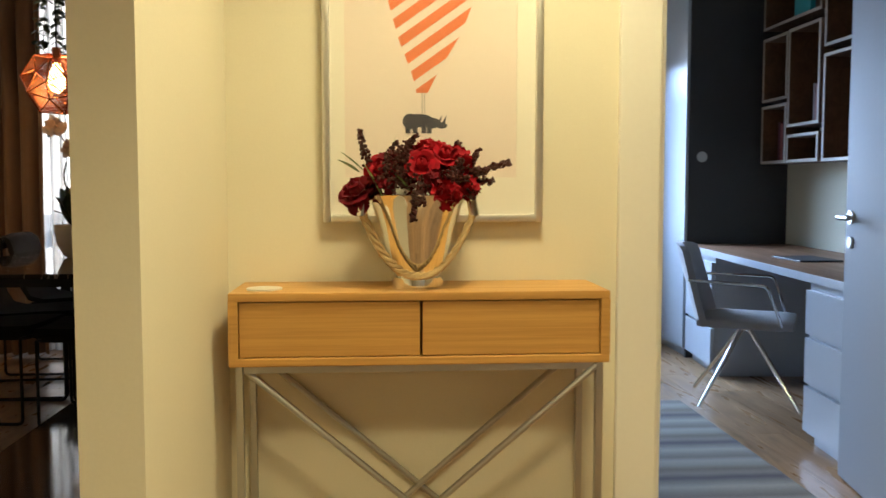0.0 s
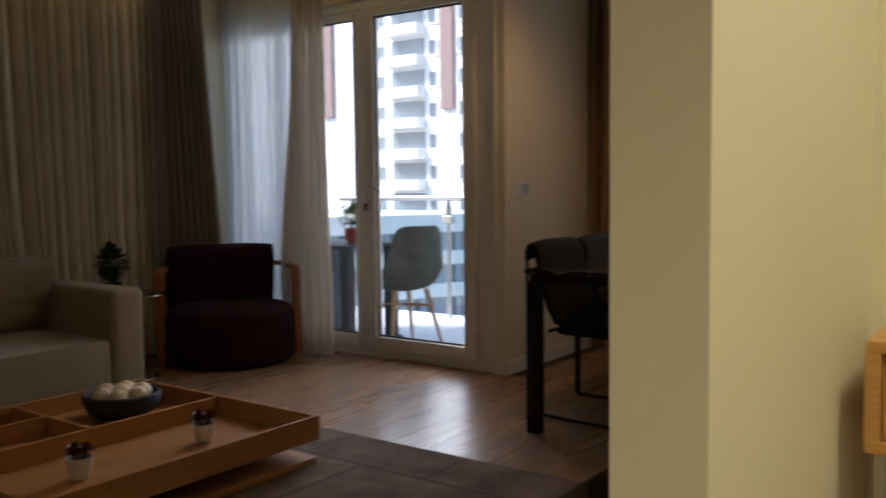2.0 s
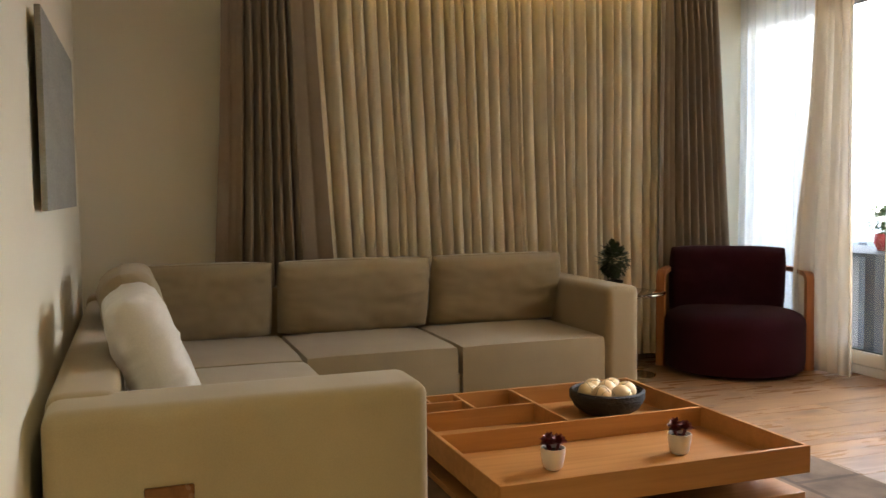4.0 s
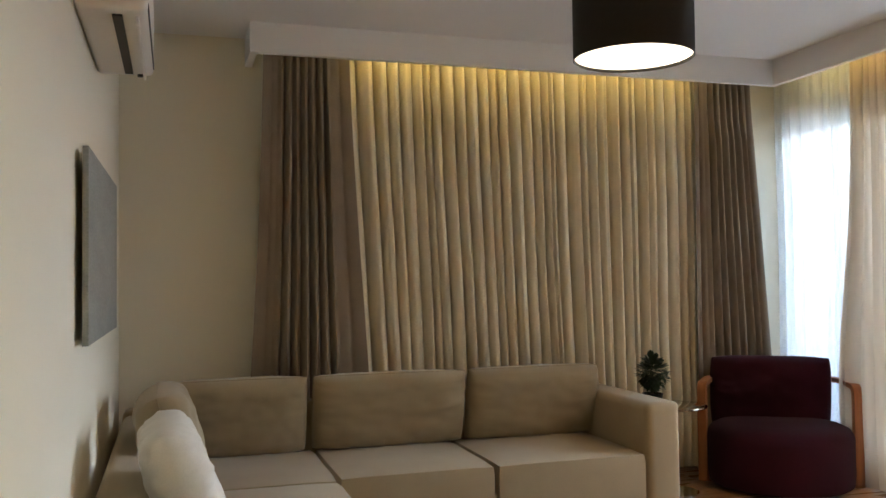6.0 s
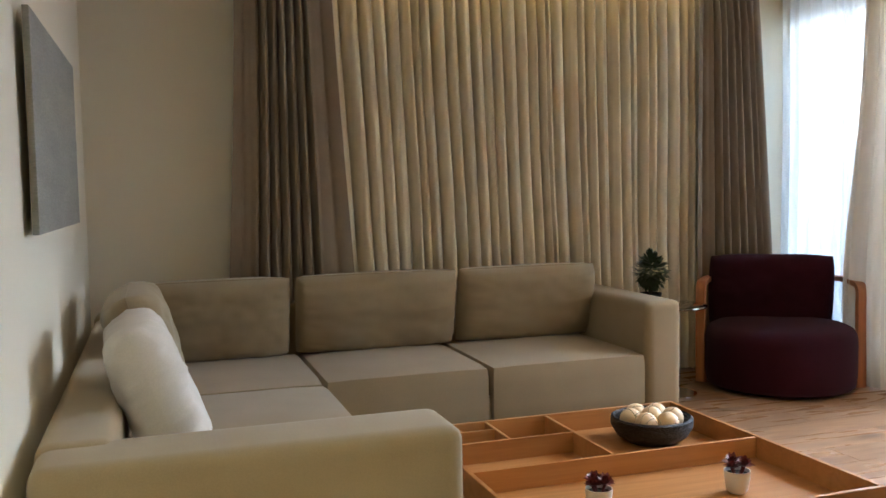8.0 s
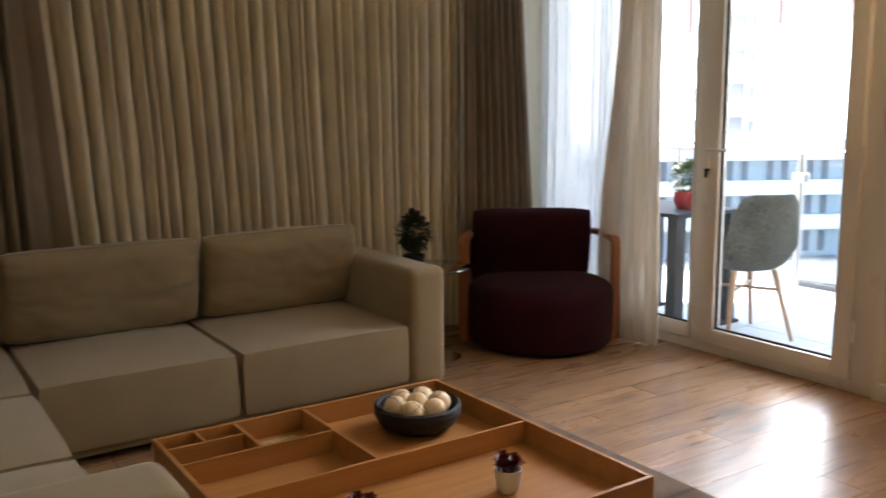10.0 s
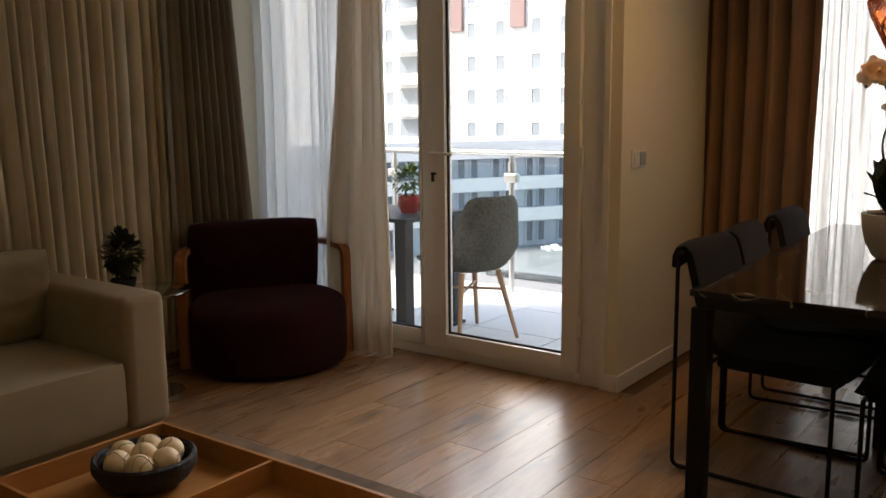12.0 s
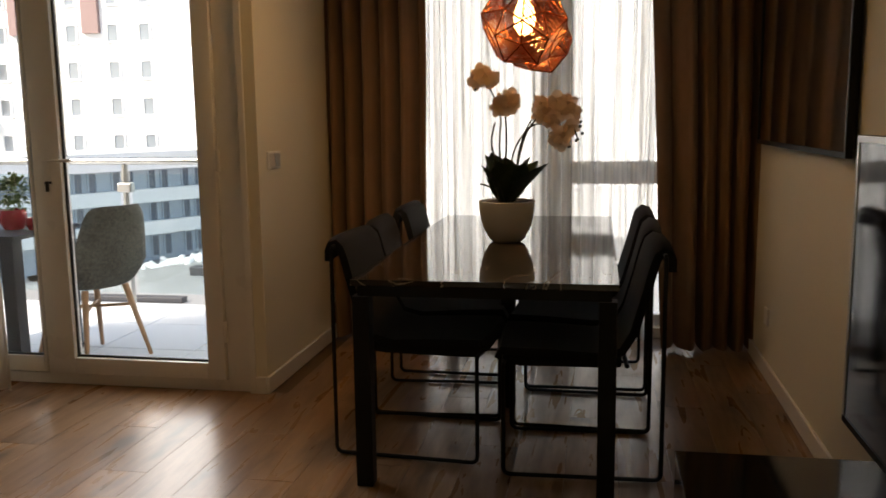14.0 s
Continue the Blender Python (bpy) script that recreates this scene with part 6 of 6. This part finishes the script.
orch = thing("orchid", "cream artificial orchid in a white ceramic bowl pot", "plant", at=(-1.745, 5.06, 0.751))
part("pot", lathe([(0.0, 0.0), (0.062, 0.0), (0.080, 0.015), (0.108, 0.07), (0.121, 0.13), (0.125, 0.178), (0.119, 0.180), (0.113, 0.16), (0.0, 0.16)], 48), M_CERAMIC, orch, "white ceramic pot", True)
part("soil", lathe([(0.0, 0.168), (0.116, 0.168)], 32), M_SOIL, orch)
rnd = random.Random(12)
for k in range(12):
    a = 2 * math.pi * k / 12 + 0.2
    L_ = rnd.uniform(0.19, 0.27)
    el = rnd.uniform(0.75, 1.3)
    part("leaf", blade(bmesh.new(), (0.02 * math.cos(a), 0.02 * math.sin(a), 0.165), (L_ * 0.75 * math.cos(a) * math.cos(el) * 1.4, L_ * 0.75 * math.sin(a) * math.cos(el) * 1.4, 0.17 + L_ * math.sin(el)), 0.16, 0.0, 8, 0.35), M_LEAF, orch, "thick dark leaf", True)


def bloom(bm, c, face, r, rnd):
    """An orchid flower: five broad petals and a small lip."""
    q = Matrix.Translation(c) @ Vector(face).to_track_quat("Z", "Y").to_matrix().to_4x4() @ pose(0, 0, 0, 0, 0, rnd.uniform(0, 360))
    for k in range(5):
        a = 2 * math.pi * k / 5
        w = r * (1.12 if k in (1, 4) else 0.82)
        n = 5
        rows = []
        for i in range(n + 1):
            t = i / n
            hw = w * 0.5 * math.sin(math.pi * min(1, 0.12 + 0.80 * t)) ** 0.6
            rows.append([bm.verts.new(q @ Vector((math.cos(a) * r * t - math.sin(a) * hw * s, math.sin(a) * r * t + math.cos(a) * hw * s, 0.25 * r * t * t - 0.12 * r * s * s + 0.05 * r * rnd.uniform(-1, 1)))) for s in (-1, 0, 1)])
        for x, y in zip(rows, rows[1:]):
            for j in (0, 1):
                bm.faces.new((x[j], x[j + 1], y[j + 1], y[j]))
    bmesh.ops.create_icosphere(bm, subdivisions=1, radius=r * 0.2, matrix=q @ Matrix.Translation((0, 0, 0.12 * r)))


S1 = rounded([(-0.01, 0, 0.17), (-0.035, 0, 0.42), (-0.02, 0.0, 0.56), (-0.10, -0.02, 0.72)], 0.06)
S2 = rounded([(0.02, 0, 0.17), (0.06, 0, 0.45), (0.15, -0.02, 0.60), (0.26, -0.03, 0.56), (0.31, -0.03, 0.44)], 0.09)
S3 = rounded([(0.01, 0.02, 0.17), (0.02, 0.02, 0.40), (0.12, 0.0, 0.53), (0.20, -0.02, 0.50)], 0.07)
S4 = rounded([(-0.02, 0.01, 0.17), (0.0, 0.01, 0.44), (-0.01, -0.01, 0.62)], 0.08)
S5 = rounded([(0.03, -0.01, 0.17), (0.045, 0, 0.34), (0.09, -0.01, 0.50), (0.17, -0.03, 0.57)], 0.07)
S6 = rounded([(-0.03, 0, 0.17), (-0.05, 0.01, 0.36), (-0.075, 0, 0.43), (-0.05, -0.01, 0.52)], 0.05)
S7 = rounded([(-0.02, -0.02, 0.17), (-0.06, -0.03, 0.24), (-0.115, -0.03, 0.255)], 0.03)
for s in (S1, S2, S3, S4, S5, S6, S7):
    part("stem", tube(s, 0.0042, 6), M_STEM, orch, "thin brown stem", True)
for c in ((-0.115, -0.03, 0.735), (-0.085, -0.05, 0.715), (-0.13, 0.0, 0.70), (-0.02, -0.05, 0.61), (0.01, -0.04, 0.585), (-0.035, -0.03, 0.58), (0.015, 0.0, 0.63), (0.15, -0.05, 0.60), (0.19, -0.04, 0.58), (0.22, -0.05, 0.61),
          (0.165, -0.05, 0.545), (0.24, -0.04, 0.555), (0.265, -0.03, 0.60), (0.20, -0.06, 0.52), (0.25, -0.05, 0.47), (0.215, -0.04, 0.45), (0.28, -0.04, 0.50), (0.14, -0.03, 0.56), (-0.06, -0.04, 0.70), (0.03, -0.03, 0.60), (0.285, -0.05, 0.56), (0.235, -0.05, 0.43)):
    bm = bmesh.new()
    bloom(bm, c, (rnd.uniform(-0.5, 0.5), -1, rnd.uniform(-0.3, 0.5)), rnd.uniform(0.036, 0.048), rnd)
    part("flower", bm, M_ORCHID, orch, "cream orchid flower", True, 80)
bm = bmesh.new()
for c in ((0.30, -0.03, 0.54), (0.315, -0.03, 0.50), (0.325, -0.03, 0.47), (0.30, -0.03, 0.44), (0.27, -0.03, 0.415), (-0.135, -0.02, 0.66), (0.318, -0.03, 0.52)):
    bmesh.ops.create_icosphere(bm, subdivisions=1, radius=0.008, matrix=Matrix.Translation(c))
part("bud", bm, M_STEM, orch, "closed dark buds", True)

# ivy hanging over the dining table
ivy = thing("hanging_ivy", "trailing ivy strands hung beside the pendant lamps", "plant", at=(-1.86, 5.25, 0))
rnd = random.Random(30)

# ---- TV wall ----
mir = thing("wall_mirror", "large mirror in a thin black frame", "mirror")
part("mirror_plate", B(-0.548, -0.540, 4.32, 5.93, 1.165, 2.2), M_MIRROR, mir, "clear mirror plate")
part("backing", B(-0.540, XT, 4.33, 5.92, 1.175, 2.19), M_BLACK, mir)
bm = bmesh.new()
for q in ((4.30, 4.32, 1.145, 2.22), (5.93, 5.95, 1.145, 2.22), (4.32, 5.93, 1.145, 1.165), (4.32, 5.93, 2.2, 2.22)):
    box(bm, -0.556, -0.530, q[0], q[1], q[2], q[3], bevel=0.002)
part("frame", bm, M_BLACK, mir, "thin black frame")
tv = thing("television", "large black flat television on the wall", "television")
part("screen", B(-0.600, -0.596, 2.49, 3.975, 0.38, 1.21), M_GLOSS, tv, "switched-off glossy screen")
part("casing", box(B(-0.596, -0.560, 2.47, 3.995, 0.36, 1.23, bevel=0.004), -0.603, -0.596, 2.47, 3.995, 0.36, 0.38, bevel=0.001), M_BLACK, tv)
part("bezel", box(box(B(-0.603, -0.5965, 3.975, 3.995, 0.381, 1.23), -0.603, -0.5965, 2.47, 2.49, 0.381, 1.23), -0.603, -0.5965, 2.49, 3.975, 1.21, 1.23), M_STEEL, tv, "thin silver bezel")
part("wall_bracket", B(-0.560, XT - 0.0, 3.25, 3.45, 0.6, 1.0), M_BLACK, tv)
tvc = thing("tv_cabinet", "low glossy black television cabinet", "cabinet")
part("body", B(-1.125, -0.635, 1.95, 3.56, 0.05, 0.385, bevel=0.003), M_BLACK, tvc)
part("glass_top", B(-1.138, -0.632, 1.94, 3.565, 0.385, 0.40, bevel=0.002), M_GLOSS, tvc, "mirror-black glass top")
for y0, y1 in ((1.96, 2.75), (2.756, 3.55)):
    part("door", B(-1.137, -1.126, y0, y1, 0.06, 0.38, bevel=0.002), M_GLOSS, tvc, "glossy black front")
part("plinth", B(-1.09, -0.66, 1.98, 3.53, 0.0, 0.05), M_BLACK, tvc)


def wall_plate(name, label, m, two):
    w = thing(name, label, "switch")
    w.matrix_basis = m
    part("plate", B(0.0, 0.010, -0.08 if two else -0.042, 0.08 if two else 0.042, -0.042, 0.042, bevel=0.003), M_TRIM, w)
    if two:
        part("rocker", B(0.0095, 0.0135, -0.066, -0.004, -0.031, 0.031, bevel=0.001), M_CERAMIC, w, "rocker")
        part("rocker", B(0.0095, 0.0135, 0.004, 0.066, -0.031, 0.031, bevel=0.001), M_STEEL, w, "rocker")
    else:
        part("insert", R((0.0095, 0, 0), (0.006, 0, 0), 0.024, 24), M_DARKSLOT, w, "round socket well")


wall_plate("light_switch", "double white light switch on the wall", pose(XE, 5.232, 1.103), True)
wall_plate("wall_socket", "white wall socket low on the wall", pose(XT, 5.68, 0.30, 0, 0, 180), False)

# ---- balcony furniture ----
bt = thing("balcony_table", "dark grey balcony table with slab legs", "table", at=(-4.72, 5.58, -0.035))
part("tabletop", B(-0.42, 0.36, -0.28, 0.32, 0.715, 0.740, bevel=0.004), M_DARKGREY, bt)
for x in (-0.35, 0.26):
    part("leg", B(x, x + 0.08, -0.27, -0.19, 0.02, 0.715, bevel=0.004), M_DARKGREY, bt)
    part("leg", B(x, x + 0.08, 0.22, 0.30, 0.02, 0.715, bevel=0.004), M_DARKGREY, bt)
    part("foot_bar", B(x - 0.02, x + 0.10, -0.29, 0.32, 0.0, 0.02), M_DARKGREY, bt)


def shell_chair(x, y, rz):
    c = thing("balcony_chair", "grey tweed shell chair on beech legs", "chair", at=(x, y, -0.035), rz=rz, group="balcony chairs")
    bm = bmesh.new()
    rows = []
    N, K = 16, 12
    for i in range(N + 1):
        t = i / N
        if t < 0.45:
            s = t / 0.45
            px, pz = 0.24 - 0.42 * s, 0.455 - 0.03 * math.sin(math.pi * s)
        else:
            s = (t - 0.45) / 0.55
            px, pz = -0.18 - 0.15 * s, 0.455 + 0.43 * s
        w = 0.235 - 0.02 * abs(t - 0.5) - (0.060 * max(0, t - 0.5) / 0.5) - (0.012 * max(0, t - 0.9) / 0.1)
        row = []
        for k in range(K + 1):
            u = 2 * k / K - 1
            lift = 0.10 * u ** 4 * (1 - abs(2 * t - 1) ** 2) + (0.03 * u * u if t < 0.45 else 0)
            fwd = 0.10 * u * u * (max(0, t - 0.35))
            drop = -0.014 * u ** 8 * (1 if t > 0.95 else 0)
            row.append(Vector((px + fwd, u * w, pz + lift + drop)))
        rows.append(row)
    for sgn in (0, 1):
        g = [[bm.verts.new(p + Vector((-0.020 * sgn, 0, -0.026 * sgn))) for p in r] for r in rows]
        if sgn == 0:
            g0 = g
        for i in range(N):
            for k in range(K):
                q = (g[i][k], g[i + 1][k], g[i + 1][k + 1], g[i][k + 1])
                bm.faces.new(q if sgn else q[::-1])
    for i in range(N):
        bm.faces.new((g0[i][0], g0[i + 1][0], g[i + 1][0], g[i][0]))
        bm.faces.new((g0[i][K], g[i][K], g[i + 1][K], g0[i + 1][K]))
    for k in range(K):
        bm.faces.new((g0[0][k], g[0][k], g[0][k + 1], g0[0][k + 1]))
        bm.faces.new((g0[N][k], g0[N][k + 1], g[N][k + 1], g[N][k]))
    bmesh.ops.recalc_face_normals(bm, faces=bm.faces[:])
    part("shell", bm, M_TWEED, c, "grey tweed shell", True, 60)
    for sx, sy in ((1, 1), (1, -1), (-1, 1), (-1, -1)):
        part("leg", R((0.13 * sx, 0.13 * sy, 0.42), (0.22 * sx, 0.21 * sy, 0.0), 0.019, 10, 0.011), M_BEECH, c, "tapered beech leg", True)
    part("stretcher", R((-0.16, -0.16, 0.30), (0.16, 0.16, 0.30), 0.009), M_BEECH, c)
    part("stretcher", R((-0.16, 0.16, 0.30), (0.16, -0.16, 0.30), 0.009), M_BEECH, c)
    return c


shell_chair(-4.16, 5.645, 158)
pp = thing("potted_plant", "leafy green plant in a red glazed pot", "plant", at=(-4.575, 5.60, 0.705))
part("pot", lathe([(0, 0), (0.05, 0), (0.075, 0.05), (0.07, 0.11), (0.06, 0.11), (0.055, 0.09), (0, 0.09)], 24), M_REDPOT, pp, "red glazed pot", True)
rnd = random.Random(44)
bm = bmesh.new()
for i in range(420):
    d = Vector((rnd.gauss(0, 1), rnd.gauss(0, 1), rnd.gauss(0.3, 0.9))).normalized()
    c = Vector((0, 0, 0.20)) + Vector((d.x, d.y, d.z * 0.85)) * rnd.uniform(0.04, 0.125)
    d = (d + Vector((rnd.uniform(-0.7, 0.7), rnd.uniform(-0.7, 0.7), rnd.uniform(-0.4, 0.6)))).normalized()
    blade(bm, c, c + d * rnd.uniform(0.022, 0.038), 0.020, 0.004, 3)
part("foliage", bm, M_LEAF2, pp, "green leaves", True)
pp2 = tagged(part("red_bowl", lathe([(0, 0), (0.03, 0), (0.05, 0.03), (0.045, 0.07), (0.035, 0.07), (0, 0.06)], 24, at=(-4.43, 5.58, 0.705)), M_REDPOT, None, "", True), "small red glazed jar on the balcony table", "jar")

# ivy strands
for sx, sy, z0, z1, n in ((-0.12, 0.0, 1.86, 2.66, 34), (-0.03, 0.05, 1.90, 2.66, 60), (-0.06, -0.06, 1.84, 2.66, 60), (-0.015, 0.0, 1.86, 2.66, 60), (0.03, 0.03, 1.88, 2.66, 50)):
    bm = bmesh.new()
    pts = [(sx + 0.02 * math.sin(5 * t), sy + 0.02 * math.cos(4 * t), z1 + (z0 - z1) * t) for t in [i / 12 for i in range(13)]]
    tube(pts, 0.0018, 5, bm=bm)
    for i in range(n):
        t = rnd.random()
        p = Vector((sx + 0.02 * math.sin(5 * t), sy + 0.02 * math.cos(4 * t), z1 + (z0 - z1) * t))
        a = rnd.uniform(0, 6.28)
        blade(bm, p, p + Vector((0.036 * math.cos(a), 0.036 * math.sin(a), rnd.uniform(-0.035, -0.01))), 0.038, 0.0, 4)
    part("strand", bm, M_LEAF, ivy, "trailing strand of small leaves")

# ---- floor planks ----
floor = tagged(new("floor"), "oak laminate plank floor with visible joints", "", "", "structure")
PW, PL = 0.192, 1.28
plank_mesh = {}


def plank(x, y0, y1):
    key = round(y1 - y0, 3)
    if key not in plank_mesh:
        bm = B(-PW / 2 + 0.0010, PW / 2 - 0.0010, -key / 2 + 0.0010, key / 2 - 0.0010, -0.009, 0.0)
        me = bpy.data.meshes.new("plank")
        bm.to_mesh(me)
        bm.free()
        me.materials.append(M_PLANK)
        plank_mesh[key] = me
    p = new("plank", plank_mesh[key])
    p.parent, p.location = floor, (x, (y0 + y1) / 2, 0)


def lay(x0, x1, y0, y1, seed):
    rnd = random.Random(seed)
    n = int(round((x1 - x0) / PW))
    for i in range(n):
        x = x0 + PW * (i + 0.5)
        y = y0 - [0.0, 0.45, 0.9, 0.25, 0.7][i % 5] * 1.0
        while y < y1:
            a, b = max(y, y0), min(y + PL, y1)
            if b - a > 0.06:
                plank(x, round(a, 2), round(b, 2))
            y += PL


lay(-5.296, -2.80, 0.70, 5.07, 1)
lay(-2.80, -0.50, 0.70, 6.40, 3)
lay(-0.496, 2.60, -1.99, 6.40, 2)
lay(-2.032, -0.496, -1.99, 0.548, 4)
